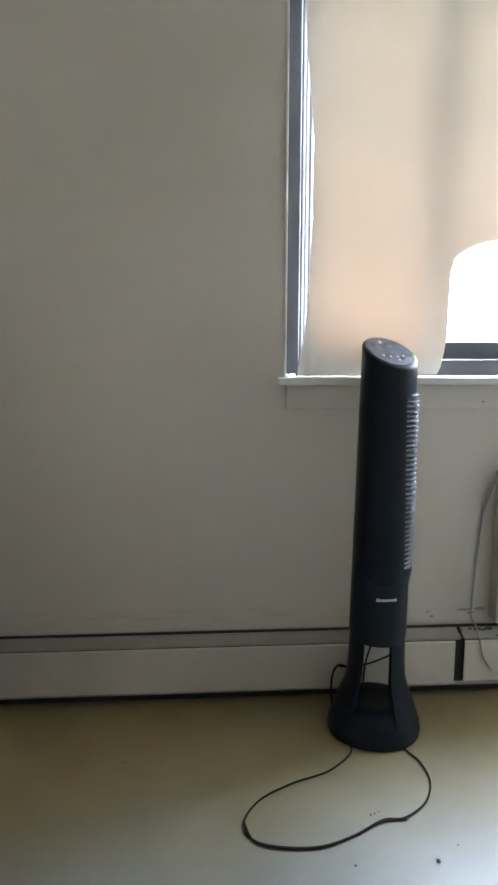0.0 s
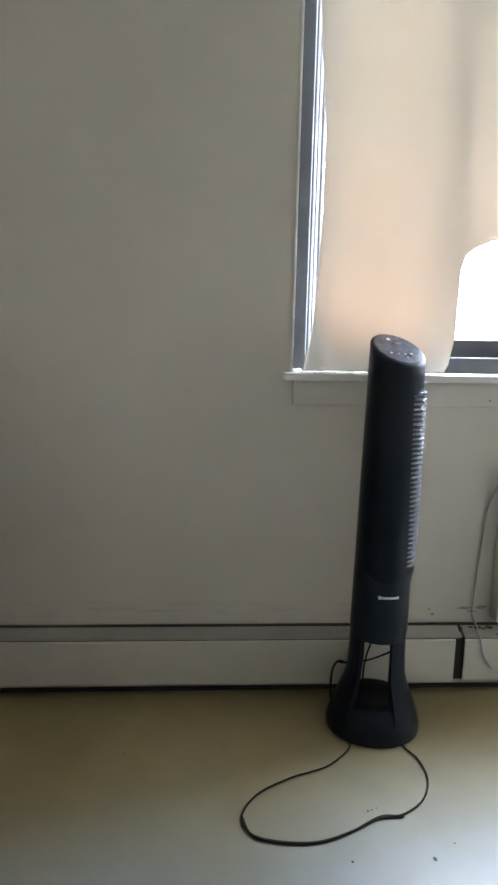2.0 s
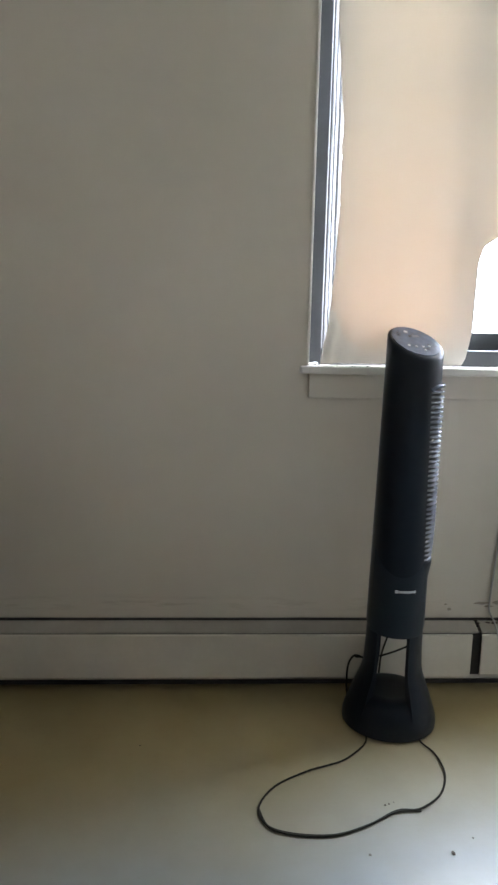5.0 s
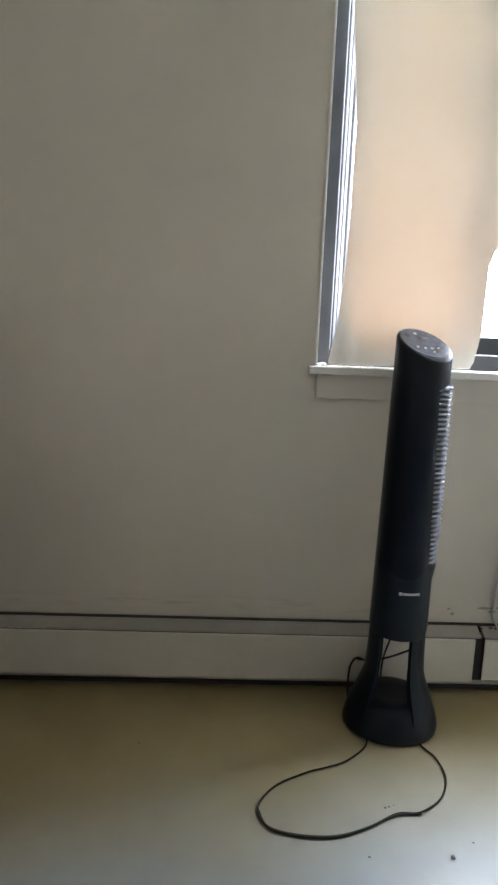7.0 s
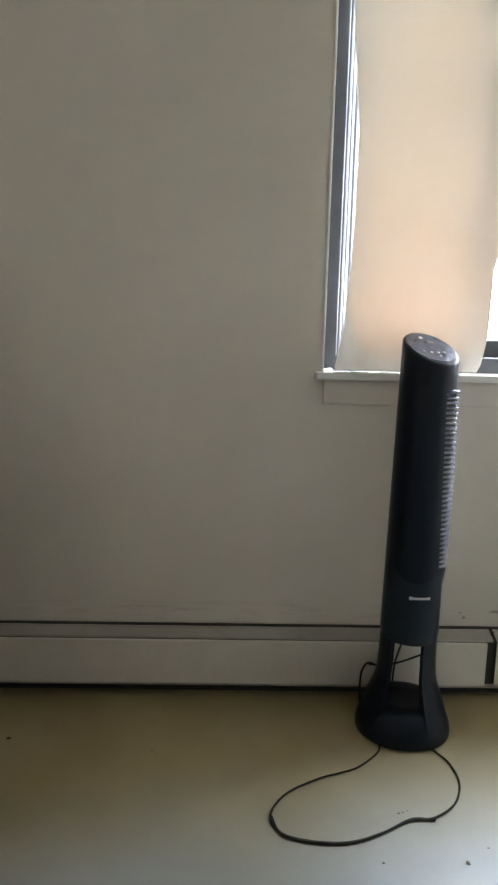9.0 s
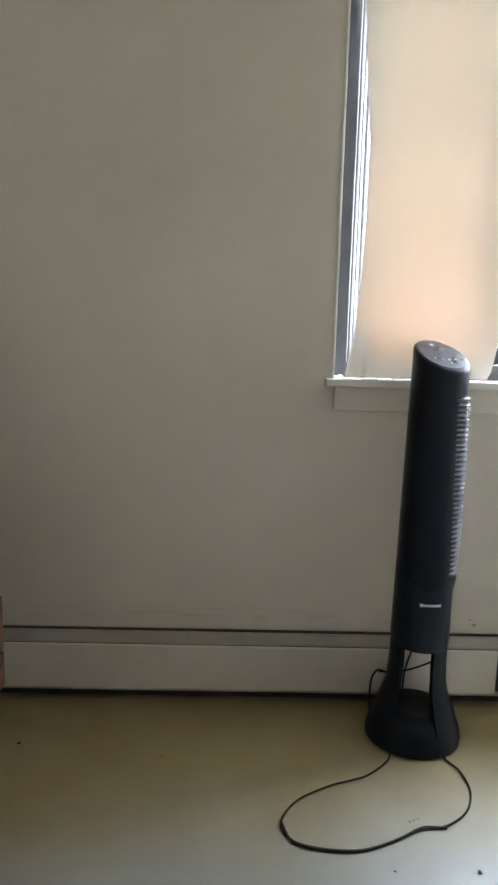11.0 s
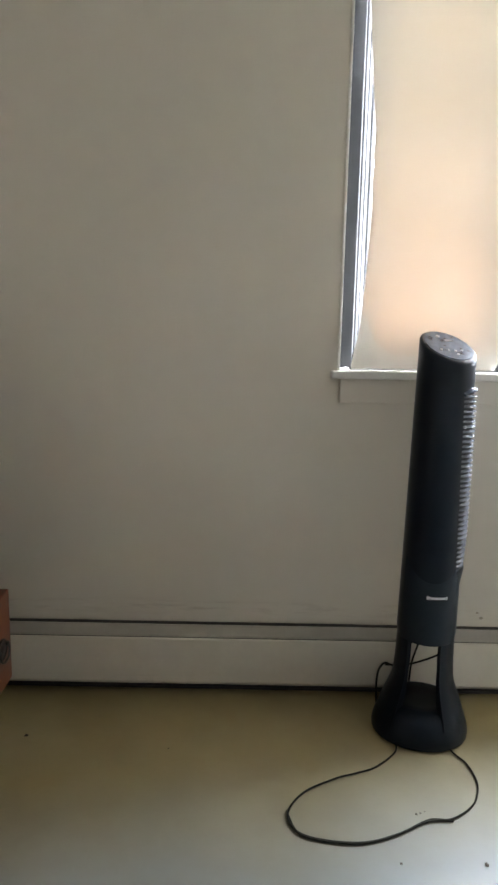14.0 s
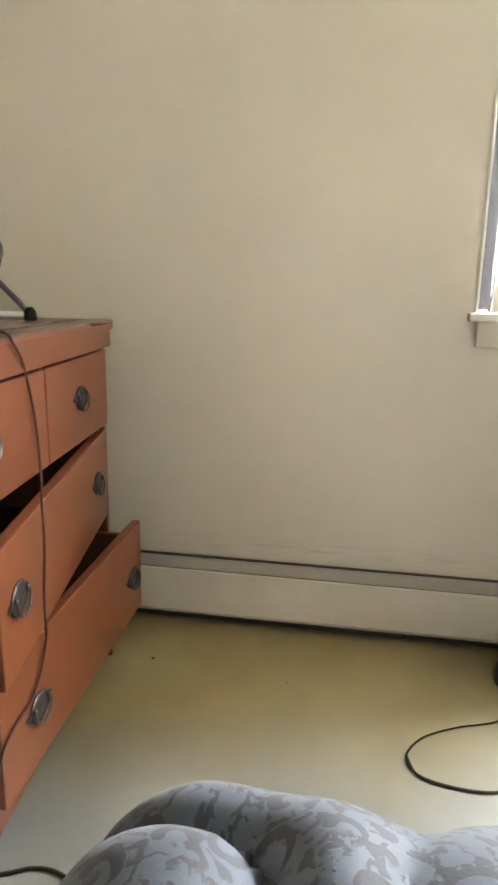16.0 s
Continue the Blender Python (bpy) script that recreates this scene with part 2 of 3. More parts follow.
BLADE = paint("smoky_fan_blade", (0.10, 0.10, 0.11), (0.15, 0.15, 0.165), 0.4)
SHADE = shade_vinyl()
GLASS = window_glass()
QUILT = damask()
SHEET = paint("pale_mattress_cloth", (0.58, 0.57, 0.55), (0.64, 0.63, 0.61), 0.8, 8.0, 200.0, 0.2)
DIRT = paint("dark_crumbs", (0.06, 0.05, 0.035), (0.1, 0.08, 0.06), 0.8, 50.0)
OUTDOOR_PALE = paint("pale_backdrop", (0.5, 0.49, 0.47), (0.56, 0.55, 0.53), 0.8)


# ---- mesh helpers ----
def part(name, bm, mat, parent=None, label="", smooth=False, m=None):
    """Links a bmesh as one mesh object, under a thing or a part where one is given."""
    me = bpy.data.meshes.new(name)
    bm.to_mesh(me)
    bm.free()
    for one in mat if isinstance(mat, (list, tuple)) else (mat,):
        me.materials.append(one)
    if smooth:
        me.polygons.foreach_set("use_smooth", [True] * len(me.polygons))
        me.set_sharp_from_angle(angle=radians(38))
    ob = new(name, me)
    ob.parent = parent
    if m is not None:
        ob.matrix_basis = m
    if label:
        ob["label"] = label
    return ob


def thing(name, at, label, category, group="", turn=0.0):
    e = new(name)
    e.empty_display_size = 0.05
    e.matrix_basis = pose(*at, 0, 0, turn)
    return tagged(e, label, category, group)


def box(x0, x1, y0, y1, z0, z1, bevel=0.0, segments=2, bm=None):
    own = bmesh.new()
    bmesh.ops.create_cube(own, size=1.0, matrix=Matrix.LocRotScale(((x0 + x1) / 2, (y0 + y1) / 2, (z0 + z1) / 2), None, (x1 - x0, y1 - y0, z1 - z0)))
    if bevel:
        bmesh.ops.bevel(own, geom=own.edges[:], offset=bevel, segments=segments, profile=0.6, affect="EDGES")
    return merged(bm, own)


def merged(bm, own):
    if bm is None:
        return own
    me = bpy.data.meshes.new("join")
    own.to_mesh(me)
    own.free()
    bm.from_mesh(me)
    bpy.data.meshes.remove(me)
    return bm


def lathe(profile, sides=40, arc=None, bm=None, squash=1.0):
    """Turns (radius, height) pairs about z; arc: (from, to) in degrees for a part of the turn."""
    own = bmesh.new()
    a0, a1 = arc or (0, 360)
    n = sides if arc is None else sides + 1
    rings = []
    for r, z in profile:
        ring = []
        for i in range(n):
            a = radians(a0 + (a1 - a0) * i / sides)
            ring.append(own.verts.new((r * math.cos(a), squash * r * math.sin(a), z)))
        rings.append(ring)
    for low, high in zip(rings, rings[1:]):
        for i in range(sides):
            j = (i + 1) % n
            own.faces.new((low[i], low[j], high[j], high[i]))
    if arc is None:
        if profile[0][0] > 1e-4:
            own.faces.new(rings[0][::-1])
        if profile[-1][0] > 1e-4:
            own.faces.new(rings[-1])
    bmesh.ops.remove_doubles(own, verts=own.verts[:], dist=1e-5)
    bmesh.ops.recalc_face_normals(own, faces=own.faces[:])
    return merged(bm, own)


def smooth_line(points, steps=8, closed=False):
    """A Catmull-Rom line through the points."""
    p = [Vector(q) for q in points]
    n = len(p)
    out = []
    for i in range(n if closed else n - 1):
        a, b, c, d = (p[(i + k) % n] if closed else p[min(max(i + k, 0), n - 1)] for k in (-1, 0, 1, 2))
        for s in range(steps):
            u = s / steps
            out.append(0.5 * ((2 * b) + (c - a) * u + (2 * a - 5 * b + 4 * c - d) * u * u + (3 * b - a - 3 * c + d) * u ** 3))
    if not closed:
        out.append(p[-1])
    return out


def tube(line, radius, sides=8, closed=False, bm=None):
    """A round tube along a line of points."""
    own = bmesh.new()
    line = [Vector(q) for q in line]
    n = len(line)
    rings = []
    up = Vector((0, 0, 1))
    for i, q in enumerate(line):
        a = line[(i - 1) % n] if closed or i else line[0]
        b = line[(i + 1) % n] if closed or i < n - 1 else line[-1]
        d = (b - a).normalized()
        side = d.cross(up)
        side = side.normalized() if side.length > 1e-3 else Vector((1, 0, 0))
        over = side.cross(d).normalized()
        up = over
        r = radius(i / max(n - 1, 1)) if callable(radius) else radius
        rings.append([own.verts.new(q + r * (math.cos(k * math.tau / sides) * side + math.sin(k * math.tau / sides) * over)) for k in range(sides)])
    pairs = list(zip(rings, rings[1:])) + ([(rings[-1], rings[0])] if closed else [])
    for low, high in pairs:
        for k in range(sides):
            own.faces.new((low[k], low[(k + 1) % sides], high[(k + 1) % sides], high[k]))
    if not closed:
        own.faces.new(rings[0][::-1])
        own.faces.new(rings[-1])
    bmesh.ops.recalc_face_normals(own, faces=own.faces[:])
    return merged(bm, own)


# ---- the room ----
X0, X1, Y0, H, T = -1.44, 2.35, -3.7, 2.45, 0.24


def room():
    bm = box(X0 - T, WIN_X0, 0, T, -0.05, H)
    box(WIN_X1, X1 + T, 0, T, -0.05, H, bm=bm)
    box(WIN_X0, WIN_X1, 0, T, -0.05, WIN_Z0 - 0.02, bm=bm)
    box(WIN_X0, WIN_X1, 0, T, WIN_Z1, H, bm=bm)
    tagged(part("wall_north", bm, WALL), "beige painted plaster wall with a window opening", "wall", kind="structure")
    tagged(part("wall_south", box(X0 - T, X1 + T, Y0 - T, Y0, -0.05, H), WALL), "beige painted plain wall behind the bed", "wall", kind="structure")
    tagged(part("wall_west", box(X0 - T, X0, Y0, 0, -0.05, H), WALL), "beige painted plain wall beside the dresser", "wall", kind="structure")
    tagged(part("wall_east", box(X1, X1 + T, Y0, 0, -0.05, H), WALL), "beige painted plain side wall", "wall", kind="structure")
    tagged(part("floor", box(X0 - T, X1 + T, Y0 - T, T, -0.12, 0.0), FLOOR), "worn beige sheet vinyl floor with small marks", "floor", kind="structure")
    tagged(part("ceiling", box(X0 - T, X1 + T, Y0 - T, T, H, H + 0.1), CEIL), "plain white painted ceiling", "ceiling", kind="structure")


def window():
    w = tagged(new("window_1"), "dark aluminium sliding window in a deep opening", "window", kind="structure")
    x0, x1, z0, z1 = WIN_X0, WIN_X1, WIN_Z0, WIN_Z1
    # stool and apron
    part("window_sill", box(x0 - 0.022, x1 + 0.022, -0.034, 0.062, z0 - 0.02, z0, 0.004), TRIM, w, "white painted wooden sill with chipped paint")
    part("apron", box(x0 + 0.002, x1 - 0.002, -0.016, -0.001, z0 - 0.085, z0 - 0.0205, 0.003), WALL, w, "beige painted board under the sill")
    part("corner_bead", box(x0 - 0.005, x0 + 0.002, -0.004, 0.05, z0 + 0.001, z1, 0.0015), TRIM, w, "thin white painted bead")
    # outer frame
    part("window_frame", box(x0 + 0.001, x0 + 0.042, 0.062, 0.15, z0 - 0.018, z1 - 0.001, 0.002), ALU, w)
    part("window_frame", box(x1 - 0.031, x1 - 0.001, 0.062, 0.15, z0 - 0.018, z1 - 0.001, 0.002), ALU, w)
    part("window_frame", box(x0 + 0.0425, x1 - 0.0315, 0.064, 0.15, z1 - 0.04, z1 - 0.001, 0.002), ALU, w)
    part("window_frame", box(x0 + 0.0425, x1 - 0.0315, 0.063, 0.15, z0 - 0.018, z0 + 0.042, 0.003), ALU, w)
    for a, b, pale in ((0.0425, 0.0475, True), (0.048, 0.0525, False), (0.053, 0.0585, True), (0.059, 0.0615, False), (0.062, 0.068, True), (0.0685, 0.0745, False), (0.075, 0.080, True)):
        part("track", box(x0 + a, x0 + b, 0.085, 0.108 - 0.004 * pale, z0 + 0.043, z1 - 0.041, 0.001), ALU_PALE if pale else ALU, w, "pale aluminium track" if pale else "")
    # two sashes
    for a, b, y in ((0.008, 0.93, 0.1095), (0.92, 2.017, 0.088)):
        s = part("sash", box(a + 0.0405, b - 0.0405, y, y + 0.022, z0 + 0.043, z0 + 0.092, 0.003), ALU, w)
        part("rail", box(a + 0.0405, b - 0.0405, y, y + 0.022, z1 - 0.085, z1 - 0.042, 0.003), ALU, s)
        part("stile", box(a, a + 0.04, y, y + 0.022, z0 + 0.043, z1 - 0.042, 0.003), ALU, s)
        part("stile", box(b - 0.04, b, y, y + 0.022, z0 + 0.043, z1 - 0.042, 0.003), ALU, s)
        g = part("pane", box(a + 0.0405, b - 0.0405, y + 0.009, y + 0.013, z0 + 0.0925, z1 - 0.0855), GLASS, s)
        g.visible_shadow = False
    part("mullion", box(0.395, 0.45, 0.078, 0.1, z0 + 0.043, z1 - 0.042, 0.003), ALU, w)
    return w


def shade_edge(z):
    """The ragged left edge of the shade at a height."""
    key = [(0.93, 0.034), (0.97, 0.040), (1.03, 0.053), (1.15, 0.064), (1.29, 0.070), (1.42, 0.071), (1.53, 0.072), (1.82, 0.047), (2.15, 0.03)]
    x = np.interp(z, [k[0] for k in key], [k[1] for k in key])
    rag = 0.004 * noise.noise((0, z * 28, 3)) + 0.003 * noise.noise((5, z * 70, 1))
    return x + (rag if 1.2 < z < 1.6 else 0.35 * rag)


def shade_foot(x):
    """The lower edge of the shade: whole, then torn away in an arch."""
    key = [(0.0, 0.924), (0.424, 0.924), (0.434, 0.944), (0.448, 1.02), (0.447, 1.12), (0.449, 1.19), (0.462, 1.238), (0.49, 1.258), (0.53, 1.276), (0.58, 1.285), (0.9, 1.29)]
    return np.interp(x, [k[0] for k in key], [k[1] for k in key]) + 0.003 * noise.noise((x * 30, 7, 2))


def window_shade():
    sh = thing("window_shade", (0, 0.03, WIN_Z0), "cream translucent roller shade with a torn-off lower corner, peach light in its colour", "window shade")
    bm = bmesh.new()
    nx, nz = 210, 130
    right = 0.70
    rows = []
    for j in range(nz + 1):
        z0 = 0.924 + (2.10 - 0.924) * (j / nz) ** 1.15
        left = shade_edge(z0)
        row = []
        for i in range(nx + 1):
            x = left + (right - left) * i / nx
            z = max(z0, shade_foot(x))
            wave = 0.006 * noise.noise((x * 5, z * 2.2, 0)) + 0.0025 * noise.noise((x * 14, z * 6, 4))
            curl = 0.018 * math.exp(-((x - 0.05) / 0.05) ** 2) * max(0.0, 1 - (z - 0.93) / 0.16)
            pleat = 0.017 * math.exp(-((x - 0.085) / 0.02) ** 2) * max(0.0, 1 - (z - 0.93) / 0.13)
            row.append(bm.verts.new((x, wave - curl + pleat, z - WIN_Z0)))
        rows.append(row)
    for a, b in zip(rows, rows[1:]):
        for i in range(nx):
            if max(b[i].co.z - a[i].co.z, b[i + 1].co.z - a[i + 1].co.z) > 1e-5:
                bm.faces.new((a[i], a[i + 1], b[i + 1], b[i]))
    bmesh.ops.remove_doubles(bm, verts=bm.verts[:], dist=1e-5)
    bmesh.ops.delete(bm, geom=[v for v in bm.verts if not v.link_faces], context="VERTS")
    cloth = part("shade_cloth", bm, SHADE, sh, smooth=True)
    thick = cloth.modifiers.new("thickness", "SOLIDIFY")
    thick.thickness = 0.0006
    roll = lathe([(0.022, 0.0), (0.022, right - 0.03)], 24)
    part("roller", roll, SHADE, sh, "rolled end of the cream shade", True, pose(0.03, 0.0, 2.118 - WIN_Z0, 0, 90, 0))
    return sh


def outdoors():
    # unseen ground and tall sheet, added so the torn opening shows plain white
    tagged(part("ground", box(-60, 60, 0.6, 120, -6.2, -6.0), OUTDOOR_PALE), "unseen pale ground added outside the window", "ground", kind="structure")
    tagged(part("backdrop", box(-60, 60, 30, 31, -6, 45), OUTDOOR_PALE), "tall pale sheet added far outside to keep the view white", "backdrop", kind="structure")


room()
window()
window_shade()
outdoors()


# ---- baseboard heater ----
def prism(outline, x0, x1):
    """Extrudes a (y, z) outline along x."""
    bm = bmesh.new()
    ends = [[bm.verts.new((x, y, z)) for y, z in outline] for x in (x0, x1)]
    n = len(outline)
    for i in range(n):
        bm.faces.new((ends[0][i], ends[0][(i + 1) % n], ends[1][(i + 1) % n], ends[1][i]))
    bm.faces.new(ends[0][::-1])
    bm.faces.new(ends[1])
    bmesh.ops.recalc_face_normals(bm, faces=bm.faces[:])
    bmesh.ops.bevel(bm, geom=bm.edges[:], offset=0.0012, segments=1, affect="EDGES")
    return bm


def heater():
    h = thing("baseboard_heater", (0, 0, 0), "cream enamelled baseboard heater with a grey damper along the wall", "heater")
    x0, xg0, xg1, x1 = X0 + 0.01, 0.482, 0.509, X1 - 0.01
    part("back_plate", box(x0, x1, -0.006, -0.001, 0.012, 0.178, 0.001), ENAMEL, h)
    # dark colour stands in for the shade in the gap along the wall
    part("slot", box(x0, x1, -0.0145, -0.001, 0.1785, 0.2015, 0.0005), DARK_METAL_SHADE, h, "dark strip for the shade in the slot along the wall")
    for a, b, dz in ((x0, xg0, 0.0), (xg1, x1, 0.006)):
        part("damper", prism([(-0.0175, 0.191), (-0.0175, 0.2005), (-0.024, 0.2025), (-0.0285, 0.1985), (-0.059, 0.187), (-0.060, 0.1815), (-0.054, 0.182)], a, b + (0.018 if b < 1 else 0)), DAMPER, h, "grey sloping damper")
        part("front_panel", prism([(-0.060, 0.1813), (-0.066, 0.1775), (-0.066, 0.053 + dz), (-0.060, 0.047 + dz), (-0.057, 0.050 + dz), (-0.062, 0.057 + dz), (-0.062, 0.1755)], a, b), ENAMEL, h)
    # dark plate paints the shade seen through the open panel joint
    part("front_rail", box(x0, x1, -0.052, -0.045, 0.052, 0.179, 0.001), DARK_METAL_SHADE, h, "dark inner plate for the shade in the panel joint")
    # painted shade in the low gap under the front panel
    part("under_heater_shade", box(x0, x1, -0.011, -0.001, 0.0, 0.0115, 0.001), DARK_METAL_SHADE, h, "dark strip painted as shade under the heater")
    part("fin_pipe", tube([(x0, -0.03, 0.09), (x1, -0.03, 0.09)], 0.011), DARK_METAL_SHADE, h)
    return h


def wall_box():
    b = thing("wall_box", (0.6, 0, 0.222), "beige painted shallow box on the wall above the heater", "box")
    part("body", box(0.0, 0.55, -0.05, -0.001, 0.0, 0.43, 0.006, 3), WALL, b)
    part("lid", box(-0.003, 0.553, -0.053, -0.001, 0.4305, 0.437, 0.002), TRIM, b)
    return b


def wall_cable():
    w = thing("wall_cable", (0.55, 0, 0.19), "thin grey cable hanging down the wall over the heater", "cable")
    line = [(0.74, -0.056, 0.665), (0.66, -0.06, 0.662), (0.615, -0.058, 0.650), (0.585, -0.03, 0.625), (0.567, -0.012, 0.56), (0.561, -0.006, 0.5), (0.555, -0.006, 0.40), (0.547, -0.008, 0.28), (0.545, -0.014, 0.228), (0.548, -0.045, 0.210), (0.552, -0.069, 0.178), (0.562, -0.071, 0.135), (0.588, -0.070, 0.095)]
    line = [Vector(p) - Vector((0.55, 0, 0.19)) for p in line]
    part("cord", tube(smooth_line(line), lambda u: 0.0042 if u < 0.36 else 0.0026), GREY_CORD, w, smooth=True)
    return w


heater()
wall_box()
wall_cable()


# ---- tower fan ----
FX, FY = 0.222, -0.180


def tower_fan():
    f = thing("tower_fan", (FX, FY, 0), "black plastic tower fan with a slanted control top", "fan")
    f.matrix_basis = pose(FX, FY, 0, 0, 0.6, 0)
    low = radians(-72)

    def top_at(x, y):
        return 0.992 - 0.55 * (x * math.cos(low) + y * math.sin(low))

    # body: a tall round column cut off at a slant, with a rounded shoulder
    bm = bmesh.new()
    sides, levels = 64, 40
    steps = [(j / levels, 0.004 if j == 0 else 0.0, -0.006 * j / levels) for j in range(levels + 1)] + [(1.0, 0.0012, -0.0028), (1.0, 0.0036, -0.0006), (1.0, 0.0075, 0.0004), (1.0, 0.0105, 0.0)]
    rings = []
    for v, inset, lift in steps:
        ring = []
        for i in range(sides):
            a = math.tau * i / sides
            r = 0.0735 - 0.0065 * v - inset
            x, y = r * math.cos(a), r * math.sin(a)
            ring.append(bm.verts.new((x, y, 0.262 + (top_at(x, y) - 0.262) * v + lift)))
        rings.append(ring)
    for a, b in zip(rings, rings[1:]):
        for i in range(sides):
            bm.faces.new((a[i], a[(i + 1) % sides], b[(i + 1) % sides], b[i]))
    bm.faces.new(rings[0][::-1])
    bm.faces.new(rings[-1])
    body = part("body", bm, FAN, f, smooth=True)

    # control panel on the slanted top
    bm = bmesh.new()
    ring = []
    for i in range(48):
        a = math.tau * i / 48
        x, y = 0.057 * math.cos(a), 0.057 * math.sin(a)
        ring.append(bm.verts.new((x, y, top_at(x, y) + 0.0018)))
    bm.faces.new(ring)
    base = bmesh.ops.extrude_face_region(bm, geom=bm.faces[:])
    for v in base["geom"]:
        if isinstance(v, bmesh.types.BMVert):
            v.co.z -= 0.003
    bmesh.ops.recalc_face_normals(bm, faces=bm.faces[:])
    panel = part("control_panel", bm, FAN_TOP, f, "grey speckled control panel with bluish window glare in its colour")
    tilt = Vector((0.55 * math.cos(low), 0.55 * math.sin(low), 1)).normalized().to_track_quat("Z", "Y").to_matrix().to_4x4()
    c, s = math.cos(low + math.pi / 2), math.sin(low + math.pi / 2)
    for k, (along, down, w) in enumerate(((-0.03, 0.018, 0.008), (-0.012, 0.022, 0.008), (0.006, 0.023, 0.008), (0.024, 0.021, 0.008), (0.004, 0.036, 0.007), (-0.006, -0.037, 0.012))):
        x = along * c + down * math.cos(low)
        y = along * s + down * math.sin(low)
        b = lathe([(w * 0.42, 0.0), (w * 0.42, 0.0014), (w * 0.28, 0.0019)], 16)
        part("button", b, SILVER, panel, "pale control button", True, Matrix.Translation((x, y, top_at(x, y) + 0.0016)) @ tilt)
    part("display", box(-0.010, 0.010, -0.005, 0.005, 0.0, 0.0012, 0.0005), LOUVRE, panel, "pale display window", m=Matrix.Translation((0.004, 0.022, top_at(0.004, 0.022) + 0.0016)) @ tilt)

    # air outlet: deep curved louvres that run out into the column at both ends
    g0, g1 = -66, 34

    def shell(z):
        return 0.0735 - 0.0065 * (z - 0.262) / 0.73

    part("outlet_back", lathe([(shell(0.45) + 0.0006, 0.45), (shell(0.886) + 0.0006, 0.886)], 24, (-46, g1)), DARK_METAL_SHADE, f, smooth=True)
    n = 36

    def louvre(z, proud, start):
        own = bmesh.new()
        r = shell(z)
        rings = []
        for k in range(25):
            u = k / 24
            a = radians(start + (g1 - start) * u)
            run = min(1.0, u / 0.16, (1 - u) / 0.08) ** 0.6
            out = proud * run
            ring = []
            for dr, dz in ((-0.002, 0.0046), (out, 0.0), (out + 0.0004, -0.0014), (out - 0.001, -0.0026), (-0.002, 0.0012)):
                ring.append(own.verts.new(((r + dr) * math.cos(a), (r + dr) * math.sin(a), z + dz)))
            rings.append(ring)
        for one, two in zip(rings, rings[1:]):
            for k in range(5):
                own.faces.new((one[k], one[(k + 1) % 5], two[(k + 1) % 5], two[k]))
        bmesh.ops.recalc_face_normals(own, faces=own.faces[:])
        return own

    for i in range(n):
        z = 0.464 + i * (0.878 - 0.464) / (n - 1)
        # paler than the body: window glints are painted into the louvres
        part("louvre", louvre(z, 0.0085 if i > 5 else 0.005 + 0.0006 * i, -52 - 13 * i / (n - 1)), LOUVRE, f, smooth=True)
    # the outlet's lower end swells out of the column and dies away towards the front
    bm = bmesh.new()
    rings = []
    for k in range(21):
        u = k / 20
        a = radians(-58 + (g1 + 58) * u)
        run = min(1.0, u / 0.45) ** 0.8
        rings.append([bm.verts.new(((shell(z) + dr * run - 0.0008) * math.cos(a), (shell(z) + dr * run - 0.0008) * math.sin(a), z)) for dr, z in ((0.0, 0.404), (0.0026, 0.42), (0.0056, 0.438), (0.0074, 0.449), (0.0066, 0.456), (0.0, 0.459))])
    for one, two in zip(rings, rings[1:]):
        for k in range(5):
            bm.faces.new((one[k], two[k], two[k + 1], one[k + 1]))
    part("outlet_chin", bm, FAN, f, smooth=True)
    hood = [((shell(0.889) + 0.005 * math.sin(math.pi * min(1, (a - g0 + 2) / 60) / 2)) * math.cos(radians(a)), (shell(0.889) + 0.005 * math.sin(math.pi * min(1, (a - g0 + 2) / 60) / 2)) * math.sin(radians(a)), 0.892 - 0.010 * max(0.0, 1 - (a - g0) / 26) ** 2) for a in range(g0, g1 + 1, 4)]
    # the paler material paints a window highlight along this lip
    part("outlet_hood", tube(hood, 0.0048, 8), FAN_TOP, f, "lip over the louvres, paled as a painted highlight", True)

    # lower sleeve with a scooped upper edge; the maker's mark is a plain bar
    bm = bmesh.new()
    rings = []
    for k in range(33):
        d = -162 + 122 * k / 32
        a = radians(d)
        top = 0.424 + 0.055 * ((d + 98) / 62) ** 2
        ring = []
        for u, out in ((0.0, 0.0002), (0.02, 0.0011), (0.5, 0.0011), (0.98, 0.0011), (1.0, 0.0002)):
            z = 0.266 + (top - 0.266) * u
            ring.append(bm.verts.new(((shell(z) + out) * math.cos(a), (shell(z) + out) * math.sin(a), z)))
        rings.append(ring)
    for one, two in zip(rings, rings[1:]):
        for k in range(4):
            bm.faces.new((one[k], two[k], two[k + 1], one[k + 1]))
    part("front_panel", bm, FAN_SOFT, f, "charcoal lower front sleeve", True)
    for a0, a1, high in ((-110, -104, 0.0042), (-103.5, -74, 0.003), (-73.5, -70, 0.004)):
        part("badge", lathe([(shell(0.388) + 0.0008, 0.388 - high), (shell(0.388) + 0.0018, 0.3885 - high), (shell(0.388) + 0.0018, 0.3875 + high), (shell(0.388) + 0.0008, 0.388 + high)], 8, (a0, a1)), SILVER, f, "small silver badge", True)

    # foot: two side posts on a flared base
    stem = [(0.1135, 0.05), (0.100, 0.09), (0.0885, 0.12), (0.0805, 0.142), (0.0755, 0.165), (0.0728, 0.21), (0.0715, 0.27), (0.060, 0.27), (0.061, 0.165), (0.066, 0.12), (0.075, 0.09), (0.09, 0.05), (0.1135, 0.05)]
    for a in (-72, 108):
        post = lathe(stem, 18, (a, a + 112), squash=0.93)
